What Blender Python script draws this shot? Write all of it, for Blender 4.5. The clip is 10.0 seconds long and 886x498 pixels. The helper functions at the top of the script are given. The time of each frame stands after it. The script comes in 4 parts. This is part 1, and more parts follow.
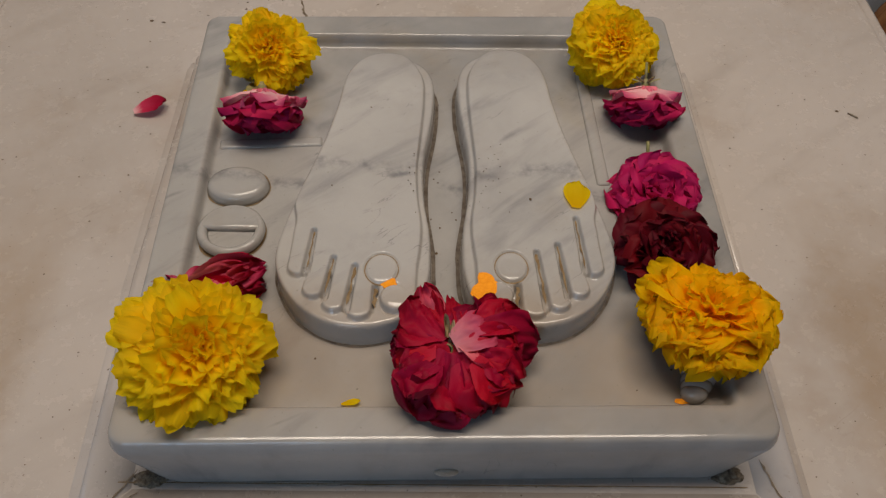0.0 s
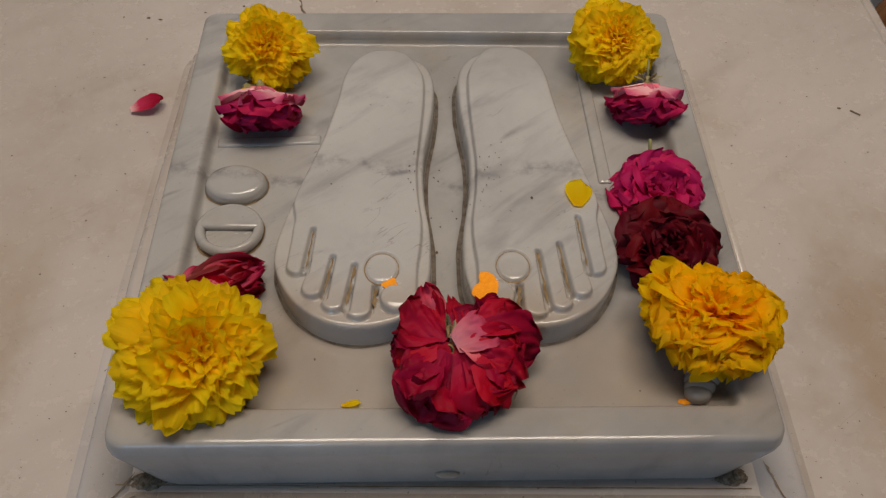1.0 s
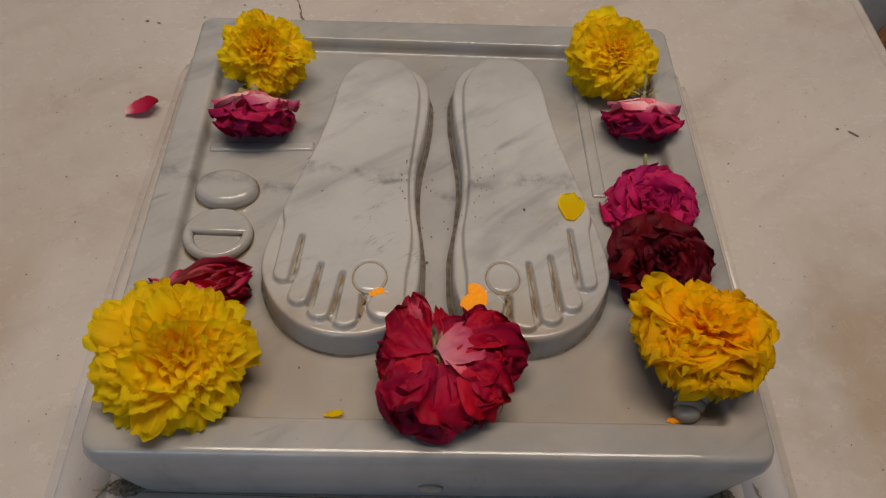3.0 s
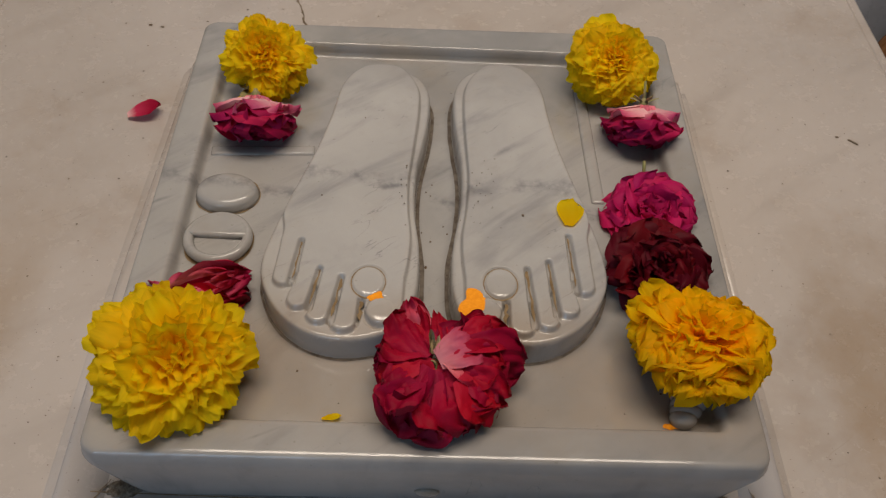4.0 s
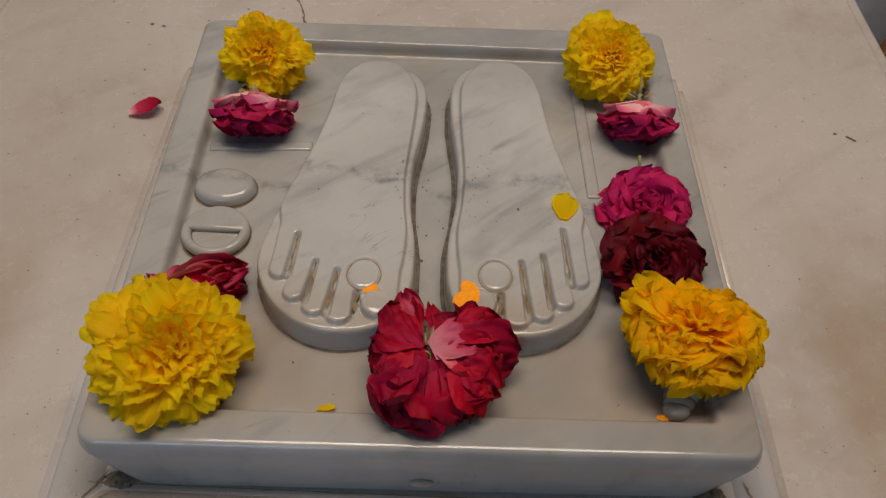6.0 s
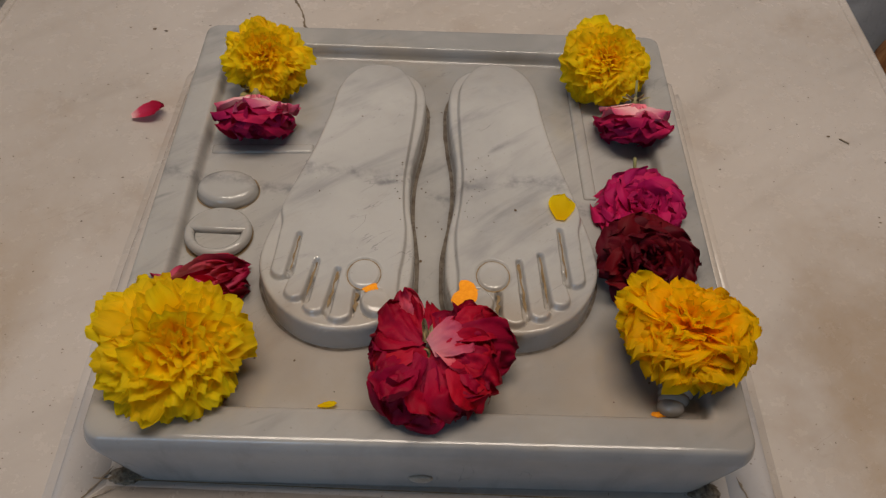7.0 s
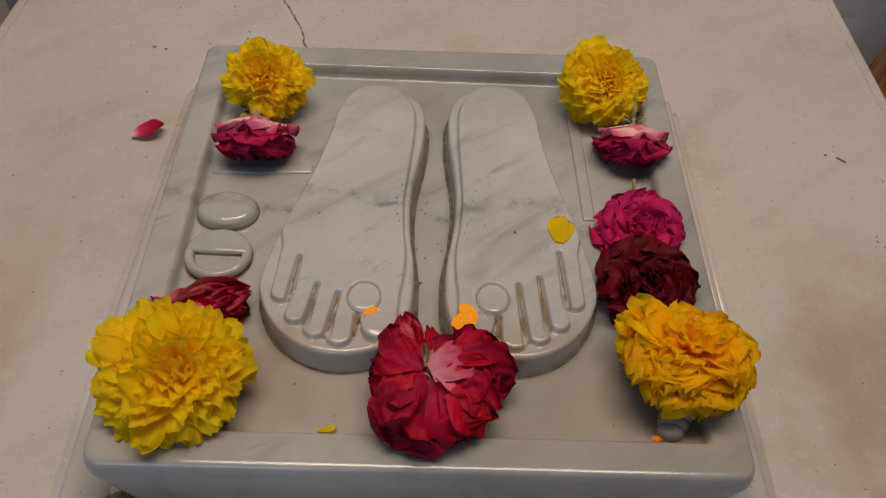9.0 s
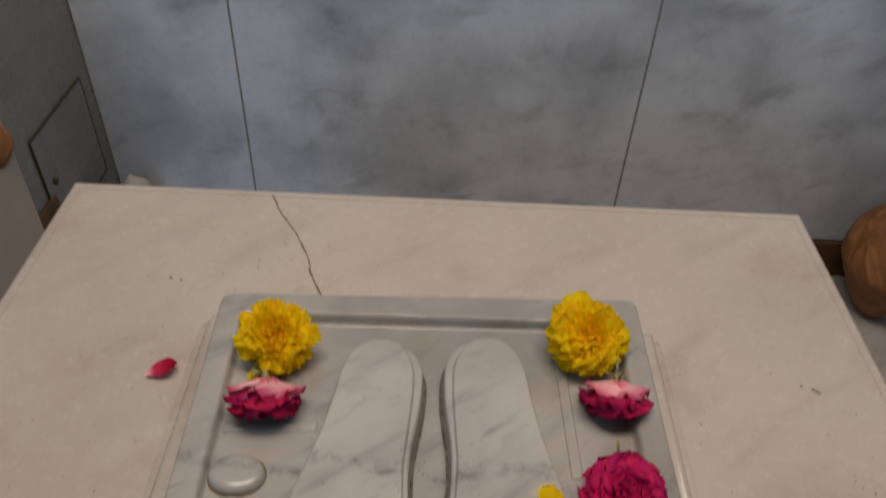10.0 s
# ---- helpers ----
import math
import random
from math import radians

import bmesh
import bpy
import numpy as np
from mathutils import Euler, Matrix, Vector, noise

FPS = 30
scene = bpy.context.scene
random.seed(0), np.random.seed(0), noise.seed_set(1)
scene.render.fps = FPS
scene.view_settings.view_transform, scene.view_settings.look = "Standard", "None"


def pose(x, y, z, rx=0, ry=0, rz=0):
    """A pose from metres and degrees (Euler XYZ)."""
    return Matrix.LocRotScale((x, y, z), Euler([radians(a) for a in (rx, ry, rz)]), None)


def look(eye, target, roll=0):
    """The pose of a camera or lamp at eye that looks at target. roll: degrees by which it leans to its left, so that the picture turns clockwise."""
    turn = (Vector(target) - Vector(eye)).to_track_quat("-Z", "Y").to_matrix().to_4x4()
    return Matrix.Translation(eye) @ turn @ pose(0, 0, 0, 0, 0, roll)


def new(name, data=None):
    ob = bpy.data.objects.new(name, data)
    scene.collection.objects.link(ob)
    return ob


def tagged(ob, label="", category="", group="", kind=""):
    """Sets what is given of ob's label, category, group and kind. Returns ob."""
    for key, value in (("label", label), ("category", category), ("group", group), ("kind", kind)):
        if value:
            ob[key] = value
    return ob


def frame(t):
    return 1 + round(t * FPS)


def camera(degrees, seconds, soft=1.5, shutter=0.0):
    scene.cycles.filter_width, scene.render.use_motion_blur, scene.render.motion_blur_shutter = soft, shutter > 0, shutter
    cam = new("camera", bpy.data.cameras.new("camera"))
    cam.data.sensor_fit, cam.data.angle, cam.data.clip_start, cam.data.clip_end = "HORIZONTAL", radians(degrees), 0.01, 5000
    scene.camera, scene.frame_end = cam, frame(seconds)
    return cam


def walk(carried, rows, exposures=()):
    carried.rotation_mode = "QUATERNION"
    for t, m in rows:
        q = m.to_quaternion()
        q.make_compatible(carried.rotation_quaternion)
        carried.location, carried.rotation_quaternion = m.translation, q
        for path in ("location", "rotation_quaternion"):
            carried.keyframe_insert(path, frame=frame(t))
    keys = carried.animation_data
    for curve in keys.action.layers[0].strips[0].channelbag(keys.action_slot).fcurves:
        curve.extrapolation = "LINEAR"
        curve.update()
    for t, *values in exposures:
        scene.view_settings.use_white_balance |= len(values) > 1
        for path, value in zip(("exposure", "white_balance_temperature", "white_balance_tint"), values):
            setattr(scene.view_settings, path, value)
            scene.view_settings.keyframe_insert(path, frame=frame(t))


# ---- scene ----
cam = camera(59.7, 10.0, soft=1.3, shutter=0.3)
PATH = [
    (0, (-0.0044, -0.3137, 0.4097), (0.0366, 0.9062, -1.1746), 2.38),
    (0.5, (-0.0037, -0.3116, 0.4084), (0.0402, 0.9062, -1.1775), 2.31),
    (1, (-0.0057, -0.3103, 0.4065), (0.0403, 0.9052, -1.1812), 2.47),
    (1.5, (-0.004, -0.3099, 0.4051), (0.0419, 0.9117, -1.1778), 2.71),
    (2, (-0.0007, -0.3097, 0.4023), (0.0489, 0.9168, -1.1767), 3.39),
    (2.5, (-0.0004, -0.3085, 0.4012), (0.0493, 0.9262, -1.1714), 3.73),
    (4, (0.0017, -0.3096, 0.4035), (0.0411, 0.9422, -1.1558), 4.11),
    (4.5, (0.0038, -0.3116, 0.4019), (0.0382, 0.9423, -1.1558), 3.86),
    (5, (0.0068, -0.3131, 0.4012), (0.0385, 0.9443, -1.1538), 3.75),
    (5.5, (0.0075, -0.3136, 0.4005), (0.0308, 0.9448, -1.1538), 3.54),
    (7, (0.0081, -0.3225, 0.4067), (0.0329, 0.9461, -1.1393), 3.52),
    (7.5, (0.0077, -0.3234, 0.4055), (0.0295, 0.9492, -1.1373), 3.50),
    (8, (0.0069, -0.3202, 0.4051), (0.0312, 0.9524, -1.1376), 3.55),
    (8.5, (0.0065, -0.3176, 0.4055), (0.0318, 0.9581, -1.1346), 3.58),
    (9, (0.0063, -0.3168, 0.4128), (0.0371, 0.9672, -1.1203), 3.71),
    (9.2, (0.0058, -0.3095, 0.4276), (0.0358, 0.9702, -1.1091), 3.69),
    (9.5, (0.0027, -0.3003, 0.442), (0.0381, 1.0323, -1.0489), 3.81),
    (9.6, (0.0052, -0.2941, 0.4529), (0.0324, 1.0564, -1.022), 3.39),
    (9.7, (0.0045, -0.2904, 0.4629), (0.0297, 1.1035, -0.9711), 3.35),
    (9.8, (0.0047, -0.2848, 0.4741), (0.0273, 1.16, -0.9086), 3.16),
    (9.9, (0.0035, -0.2788, 0.4886), (0.0272, 1.193, -0.8654), 3.17),
    (10, (0.0033, -0.2751, 0.5069), (0.0237, 1.226, -0.8145), 3.02),
]
walk(cam, [(t, look(eye, target, roll)) for t, eye, target, roll in PATH])

# ---- light ----
world = bpy.data.worlds.new("room_air")
scene.world = world
world.use_nodes = True
world.node_tree.nodes["Background"].inputs["Color"].default_value = (0.5, 0.6, 0.8, 1)
world.node_tree.nodes["Background"].inputs["Strength"].default_value = 0.05


def area_lamp(name, eye, target, sx, sy, watts, colour):
    la = bpy.data.lights.new(name, "AREA")
    la.shape, la.size, la.size_y, la.energy, la.color = "RECTANGLE", sx, sy, watts, colour
    ob = new(name, la)
    ob.matrix_world = look(eye, target)
    return ob


area_lamp("ceiling_lamp", (0.08, 0.09, 1.74), (0.08, 0.08, 0.0), 1.3, 0.50, 25.2, (1.0, 0.86, 0.72))
area_lamp("window_daylight", (-0.90, -2.47, 0.85), (-0.35, 1.0, 0.1), 1.15, 1.25, 15.5, (0.42, 0.67, 1.0))
scene.view_settings.exposure = 0.0


# ---- materials ----
class Nodes:
    """A small writer of node materials."""

    def __init__(self, name):
        self.mat = bpy.data.materials.new(name)
        self.mat.use_nodes = True
        self.tree = self.mat.node_tree
        self.bsdf = self.tree.nodes["Principled BSDF"]
        self.out = self.tree.nodes["Material Output"]
        self.pos = self.tree.nodes.new("ShaderNodeTexCoord").outputs["Object"]

    def link(self, a, b):
        self.tree.links.new(a, b)

    def noise(self, scale, detail=4.0, rough=0.55, distort=0.0, vec=None):
        n = self.tree.nodes.new("ShaderNodeTexNoise")
        n.inputs["Scale"].default_value, n.inputs["Detail"].default_value = scale, detail
        n.inputs["Roughness"].default_value, n.inputs["Distortion"].default_value = rough, distort
        self.link(vec or self.pos, n.inputs["Vector"])
        return n.outputs["Fac"]

    def stretch(self, scale, turn=(0, 0, 0)):
        """The place turned first and then scaled."""
        vec = self.pos
        for key, value in (("Rotation", [radians(a) for a in turn]), ("Scale", scale)):
            n = self.tree.nodes.new("ShaderNodeMapping")
            n.inputs[key].default_value = value
            self.link(vec, n.inputs["Vector"])
            vec = n.outputs["Vector"]
        return vec

    def ramp(self, fac, stops):
        n = self.tree.nodes.new("ShaderNodeValToRGB")
        e = n.color_ramp.elements
        while len(e) < len(stops):
            e.new(0.5)
        for k, (p, c) in zip(e, stops):
            k.position, k.color = p, (*c, 1) if len(c) == 3 else c
        self.link(fac, n.inputs["Fac"])
        return n.outputs["Color"]

    def grey(self, fac, a, b, lo=0.0, hi=1.0):
        n = self.tree.nodes.new("ShaderNodeMapRange")
        n.interpolation_type = "SMOOTHSTEP"
        for k, v in (("From Min", a), ("From Max", b), ("To Min", lo), ("To Max", hi)):
            n.inputs[k].default_value = v
        self.link(fac, n.inputs["Value"])
        return n.outputs["Result"]

    def math(self, op, a, b=0.0, c=0.0):
        n = self.tree.nodes.new("ShaderNodeMath")
        n.operation = op
        for s, v in zip(n.inputs, (a, b, c)):
            if isinstance(v, (int, float)):
                s.default_value = v
            else:
                self.link(v, s)
        return n.outputs[0]

    def mix(self, fac, a, b, how="MIX"):
        n = self.tree.nodes.new("ShaderNodeMix")
        n.data_type, n.blend_type = "RGBA", how
        for s, v in zip((n.inputs[0], n.inputs[6], n.inputs[7]), (fac, a, b)):
            if isinstance(v, (int, float)):
                s.default_value = v
            elif isinstance(v, tuple):
                s.default_value = (*v, 1)
            else:
                self.link(v, s)
        return n.outputs[2]

    def axes(self):
        n = self.tree.nodes.new("ShaderNodeSeparateXYZ")
        self.link(self.pos, n.inputs[0])
        return n.outputs

    def bump(self, height, strength, distance):
        n = self.tree.nodes.new("ShaderNodeBump")
        n.inputs["Strength"].default_value, n.inputs["Distance"].default_value = strength, distance
        self.link(height, n.inputs["Height"])
        self.link(n.outputs["Normal"], self.bsdf.inputs["Normal"])

    def finish(self, colour, rough=0.5, **more):
        for key, v in (("Base Color", colour), ("Roughness", rough), *more.items()):
            s = self.bsdf.inputs[key.replace("_", " ")]
            if isinstance(v, (int, float)):
                s.default_value = v
            elif isinstance(v, tuple):
                s.default_value = (*v, 1) if len(v) == 3 and s.type == "RGBA" else v
            else:
                self.link(v, s)
        return self.mat


def marble(name, base, cloud, vein, scale, stain=None, stain_amount=0.0, rough=0.30, bands=(), specks=0.0, run=(0.8, 3.6, 0.8), lean=(0, 0, -40), streaks=0.42, smears=(), ochre=0.0, soil=0.0, lines=0.5):
    """Polished marble: clouds, thin warped veins, grain; bands: (y, slope, half width, strength) of set dark veins across x."""
    n = Nodes(name)
    c = n.mix(n.grey(n.noise(scale * 0.5, 5, 0.6, 0.2), 0.38, 0.68), base, cloud)
    streak = n.noise(scale * 1.1, 6, 0.58, 0.35, n.stretch(run, lean))
    c = n.mix(n.grey(streak, 0.50, 0.78, 0.0, streaks), c, vein)
    warp = n.noise(scale * 1.3, 4, 0.55, 0.25, n.stretch(run, lean))
    line = n.math("ABSOLUTE", n.math("SUBTRACT", warp, 0.5))
    c = n.mix(n.math("MULTIPLY", n.grey(line, 0.0, 0.010, 1.0, 0.0), n.grey(n.noise(scale * 1.7, 2), 0.52, 0.72, 0.0, lines)), c, vein)
    x, y, z = n.axes()
    wob = n.math("MULTIPLY", n.math("SUBTRACT", n.noise(28.0, 5, 0.65), 0.5), 0.03)
    patch = n.noise(45.0, 4, 0.7)
    for y0, slope, half, strength in bands:
        d = n.math("ABSOLUTE", n.math("ADD", n.math("SUBTRACT", y, n.math("MULTIPLY_ADD", x, slope, y0)), wob))
        f = n.math("MULTIPLY", n.grey(d, 0.0, half, 1.0, 0.0), n.grey(patch, 0.42, 0.66, 0.0, strength))
        c = n.mix(f, c, vein)
    for x0, y0, a, b, turn, strength in smears:
        cs, sn = math.cos(radians(turn)), math.sin(radians(turn))
        dx, dy = n.math("ADD", n.math("SUBTRACT", x, x0), n.math("MULTIPLY", wob, 0.35)), n.math("ADD", n.math("SUBTRACT", y, y0), n.math("MULTIPLY", wob, 0.25))
        p = n.math("MULTIPLY", n.math("MULTIPLY_ADD", dx, cs, n.math("MULTIPLY", dy, sn)), 1 / a)
        q = n.math("MULTIPLY", n.math("MULTIPLY_ADD", dy, cs, n.math("MULTIPLY", dx, -sn)), 1 / b)
        d = n.math("SQRT", n.math("ADD", n.math("MULTIPLY", p, p), n.math("MULTIPLY", q, q)))
        c = n.mix(n.math("MULTIPLY", n.grey(d, 0.0, 1.0, strength, 0.0), n.grey(patch, 0.35, 0.6, 0.35, 1.0)), c, vein)
    if stain:
        c = n.mix(n.grey(n.noise(scale * 0.9, 6, 0.7), 0.5, 0.75, 0.0, stain_amount), c, stain)
    if ochre:
        d = n.math("ABSOLUTE", n.math("ADD", n.math("SUBTRACT", y, -0.118), wob))
        f = n.math("MULTIPLY", n.grey(d, 0.012, 0.050, ochre, 0.0), n.grey(n.noise(22.0, 4, 0.6), 0.25, 0.6, 0.45, 1.0))
        c = n.mix(f, c, (0.345, 0.268, 0.195))
    if soil:
        reach = n.math("ADD", n.math("ABSOLUTE", n.math("SUBTRACT", x, 0.005)), n.math("MULTIPLY", wob, 1.2))
        f = n.math("MULTIPLY", n.grey(reach, 0.232, 0.262, 0.0, soil), n.grey(n.math("ADD", y, n.math("MULTIPLY", wob, 4.0)), -0.10, 0.12, 1.0, 0.0))
        c = n.mix(n.math("MULTIPLY", f, n.grey(n.noise(34.0, 5, 0.7), 0.25, 0.65, 0.55, 1.0)), c, (0.31, 0.220, 0.140))
    if specks:
        c = n.mix(n.grey(n.noise(130.0, 4, 0.6), 0.62, 0.74, 0.0, 0.3 * specks), c, (0.24, 0.19, 0.14))
        c = n.mix(n.grey(n.noise(420.0, 2, 0.5), 0.70, 0.76, 0.0, specks), c, (0.12, 0.09, 0.06))
    grain = n.noise(900.0, 3)
    c = n.mix(n.grey(grain, 0.3, 0.7, 0.0, 0.10), c, tuple(0.8 * v for v in base))
    n.bump(n.math("ADD", n.math("MULTIPLY", n.noise(55.0, 4), 1.0), n.math("MULTIPLY", grain, 0.12)), 0.22, 0.0006)
    r = n.grey(n.noise(60.0, 5, 0.7), 0.3, 0.75, rough * 0.75, rough * 1.5)
    return n.finish(c, r, Subsurface_Weight=0.15, Subsurface_Radius=(0.01, 0.009, 0.008), Subsurface_Scale=0.4)


VEINS = dict(stain=(0.31, 0.25, 0.18), stain_amount=0.30, rough=0.13, streaks=0.42, specks=0.25,
             bands=((0.004, -0.03, 0.008, 0.60), (-0.04, 0.3, 0.004, 0.12), (0.075, 0.25, 0.010, 0.16)),
             smears=((0.046, 0.033, 0.013, 0.0028, 42, 0.8), (0.006, 0.030, 0.011, 0.0030, 38, 0.5), (-0.020, -0.001, 0.010, 0.0030, 10, 0.65), (-0.050, 0.090, 0.016, 0.006, 25, 0.3),
                     (0.030, -0.002, 0.020, 0.005, 12, 0.4), (-0.155, -0.01, 0.012, 0.002, 30, 0.5), (-0.07, -0.152, 0.012, 0.0012, 24, 0.5)))
SLAB_MARBLE = marble("white_marble", (0.358, 0.345, 0.328), (0.240, 0.235, 0.230), (0.095, 0.095, 0.11), 14.0, ochre=0.50, **VEINS)
# same block as the slab, lightened to paint in the relief's light contrast
FOOT_MARBLE = marble("polished_lit_white_marble", (0.418, 0.402, 0.382), (0.318, 0.306, 0.294), (0.095, 0.095, 0.11), 14.0, ochre=0.55, **VEINS)
TABLE_MARBLE = marble("cream_marble", (0.475, 0.424, 0.385), (0.425, 0.378, 0.342), (0.30, 0.255, 0.22), 6.0, (0.28, 0.195, 0.125), 0.50, 0.22, specks=0.7, soil=0.65)
WALL_MARBLE = marble("grey_marble", (0.57, 0.625, 0.70), (0.36, 0.395, 0.45), (0.12, 0.12, 0.14), 7.5, None, 0.0, 0.30,
                     run=(0.8, 0.8, 1.7), lean=(0, 16, 0), streaks=0.55, lines=0.12)
# darker stone whose base colour also carries the side wall's shade
SIDE_MARBLE = marble("shaded_grey_marble", (0.22, 0.225, 0.22), (0.15, 0.155, 0.155), (0.05, 0.05, 0.06), 4.0, None, 0.0, 0.30, run=(0.7, 0.7, 2.2), lean=(16, 0, 0))
FLOOR_MARBLE = marble("floor_marble", (0.50, 0.48, 0.46), (0.42, 0.40, 0.39), (0.2, 0.2, 0.2), 3.0, (0.4, 0.33, 0.27), 0.3, 0.3)


def plain(name, colour, other, scale, rough=0.6, height=0.0, **more):
    n = Nodes(name)
    f = n.noise(scale, 6, 0.65)
    if height:
        n.bump(f, 0.6, height)
    return n.finish(n.mix(n.grey(f, 0.3, 0.7), colour, other), rough, **more)


GROUT = plain("dark_joint_grout", (0.20, 0.185, 0.175), (0.28, 0.26, 0.245), 60, 0.9)
CEMENT = plain("dirty_cement", (0.10, 0.075, 0.05), (0.30, 0.24, 0.17), 400, 0.95, 0.002)
DIRT = plain("brown_dirt", (0.05, 0.035, 0.025), (0.14, 0.09, 0.05), 300, 0.9)
PLASTER = plain("white_plaster", (0.70, 0.68, 0.64), (0.62, 0.60, 0.56), 8, 0.8)
# toned down so the unseen walls and ceiling bounce less light
ROOM_PLASTER = plain("dim_cream_plaster", (0.42, 0.39, 0.35), (0.36, 0.33, 0.30), 6, 0.85)
BROWN_STONE = plain("brown_stone", (0.11, 0.055, 0.022), (0.06, 0.03, 0.012), 30, 0.45)
POWDER = plain("orange_powder", (0.95, 0.36, 0.01), (0.85, 0.28, 0.005), 600, 0.95, 0.0006)
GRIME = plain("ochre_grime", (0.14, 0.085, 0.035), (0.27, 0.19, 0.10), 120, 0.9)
CRACK = plain("crack_fill", (0.10, 0.075, 0.05), (0.22, 0.17, 0.12), 90, 0.9)
# one colour for the inner soles' brown seam and painted contact shade
SEAM_SHADE = plain("brown_seam_shade", (0.07, 0.052, 0.036), (0.17, 0.14, 0.11), 160, 0.8)
STEM_GREEN = plain("dry_green_stem", (0.16, 0.17, 0.05), (0.30, 0.24, 0.12), 180, 0.7)
DRY_SEPAL = plain("dry_straw_sepal", (0.34, 0.26, 0.12), (0.46, 0.34, 0.20), 160, 0.7)
DARK_CORE = plain("withered_dark_core", (0.02, 0.018, 0.012), (0.06, 0.05, 0.02), 300, 0.8)
PLUG = plain("old_plug", (0.36, 0.32, 0.26), (0.25, 0.21, 0.16), 250, 0.7, 0.0008)


def fibre(name):
    n = Nodes(name)
    f = n.noise(34.0, 6, 0.7, 0.6, n.stretch((1.0, 1.0, 0.12), (30, 20, 0)))
    g = n.noise(9.0, 4, 0.6)
    c = n.mix(n.grey(g, 0.35, 0.65), n.ramp(f, ((0.3, (0.07, 0.028, 0.010)), (0.5, (0.28, 0.115, 0.036)), (0.72, (0.46, 0.23, 0.09)))), (0.20, 0.075, 0.025))
    n.bump(f, 0.8, 0.004)
    return n.finish(c, 0.75)


HUSK = fibre("coconut_husk")


def petal_material(name, base, middle, edge, vary=0.12, glow=0.38, rough=0.6, rim=0.85):
    """Petal colour runs from its base to its edge along the second UV axis; streaks follow its length."""
    n = Nodes(name)
    uv = n.tree.nodes.new("ShaderNodeUVMap").outputs["UV"]
    sep = n.tree.nodes.new("ShaderNodeSeparateXYZ")
    n.link(uv, sep.inputs[0])
    info = n.tree.nodes.new("ShaderNodeObjectInfo").outputs["Random"]
    streak = n.tree.nodes.new("ShaderNodeMapping")
    streak.inputs["Scale"].default_value = (22.0, 1.6, 1.0)
    n.link(uv, streak.inputs["Vector"])
    shift = n.tree.nodes.new("ShaderNodeCombineXYZ")
    n.link(n.math("MULTIPLY", info, 37.0), shift.inputs[0])
    n.link(shift.outputs[0], streak.inputs["Location"])
    s = n.noise(1.0, 3, 0.6, 0.5, streak.outputs["Vector"])
    blotch = n.noise(5.0, 4, 0.6)
    v = n.math("ADD", sep.outputs[1], n.math("MULTIPLY", n.math("SUBTRACT", n.math("MULTIPLY_ADD", s, 0.6, n.math("MULTIPLY", blotch, 0.4)), 0.5), 0.35))
    c = n.ramp(v, ((0.0, base), (rim - 0.40, middle), (rim, edge), (1.0, tuple(0.8 * k for k in edge))))
    hsv = n.tree.nodes.new("ShaderNodeHueSaturation")
    n.link(c, hsv.inputs["Color"])
    n.link(n.math("MULTIPLY_ADD", info, 0.014, 0.493), hsv.inputs["Hue"])
    n.link(n.math("MULTIPLY_ADD", info, 2 * vary, 1.0 - vary), hsv.inputs["Value"])
    n.bump(s, 0.4, 0.0006)
    n.finish(hsv.outputs["Color"], rough, Specular_IOR_Level=0.14)
    clear = n.tree.nodes.new("ShaderNodeBsdfTranslucent")
    n.link(hsv.outputs["Color"], clear.inputs["Color"])
    both = n.tree.nodes.new("ShaderNodeMixShader")
    both.inputs[0].default_value = glow
    n.link(n.bsdf.outputs[0], both.inputs[1])
    n.link(clear.outputs[0], both.inputs[2])
    n.link(both.outputs[0], n.out.inputs["Surface"])
    return n.mat


YELLOW = petal_material("yellow_marigold_petal", (0.98, 0.62, 0.0), (0.99, 0.70, 0.0), (0.99, 0.75, 0.008), 0.06, 0.62)
GOLDEN = petal_material("golden_marigold_petal", (0.96, 0.53, 0.0), (0.98, 0.60, 0.0), (0.98, 0.64, 0.002), 0.06, 0.66)
RED_ROSE = petal_material("red_rose_petal", (0.36, 0.008, 0.045), (0.36, 0.002, 0.030), (0.27, 0.001, 0.020), 0.30, 0.22, 0.6)
PALE_RED = petal_material("faded_red_rose_petal", (0.74, 0.27, 0.31), (0.64, 0.10, 0.165), (0.44, 0.008, 0.05), 0.15, 0.25, 0.6, 0.95)
PINK_ROSE = petal_material("pink_rose_petal", (0.82, 0.24, 0.33), (0.64, 0.045, 0.165), (0.46, 0.010, 0.085), 0.22, 0.30)
PALE_ROSE = petal_material("pale_pink_rose_petal", (0.90, 0.58, 0.60), (0.86, 0.42, 0.48), (0.62, 0.06, 0.17), 0.12, 0.25, 0.6, 1.0)
MAGENTA_ROSE = petal_material("magenta_rose_petal", (0.54, 0.008, 0.11), (0.60, 0.010, 0.13), (0.52, 0.012, 0.11), 0.25, 0.30)
DARK_ROSE = petal_material("dark_crimson_rose_petal", (0.025, 0.0006, 0.003), (0.075, 0.0008, 0.006), (0.095, 0.001, 0.008), 0.35, 0.15)

FALLEN_RED = petal_material("fallen_rose_petal", (0.80, 0.46, 0.46), (0.52, 0.028, 0.09), (0.34, 0.003, 0.035), 0.10, 0.25, 0.6, 0.66)


# ---- mesh helpers ----
def put(name, bm, material, parent=None, label="", smooth=True):
    me = bpy.data.meshes.new(name)
    bm.to_mesh(me)
    bm.free()
    me.materials.append(material)
    if smooth:
        me.shade_smooth()
    ob = new(name, me)
    ob.parent = parent
    return tagged(ob, label)


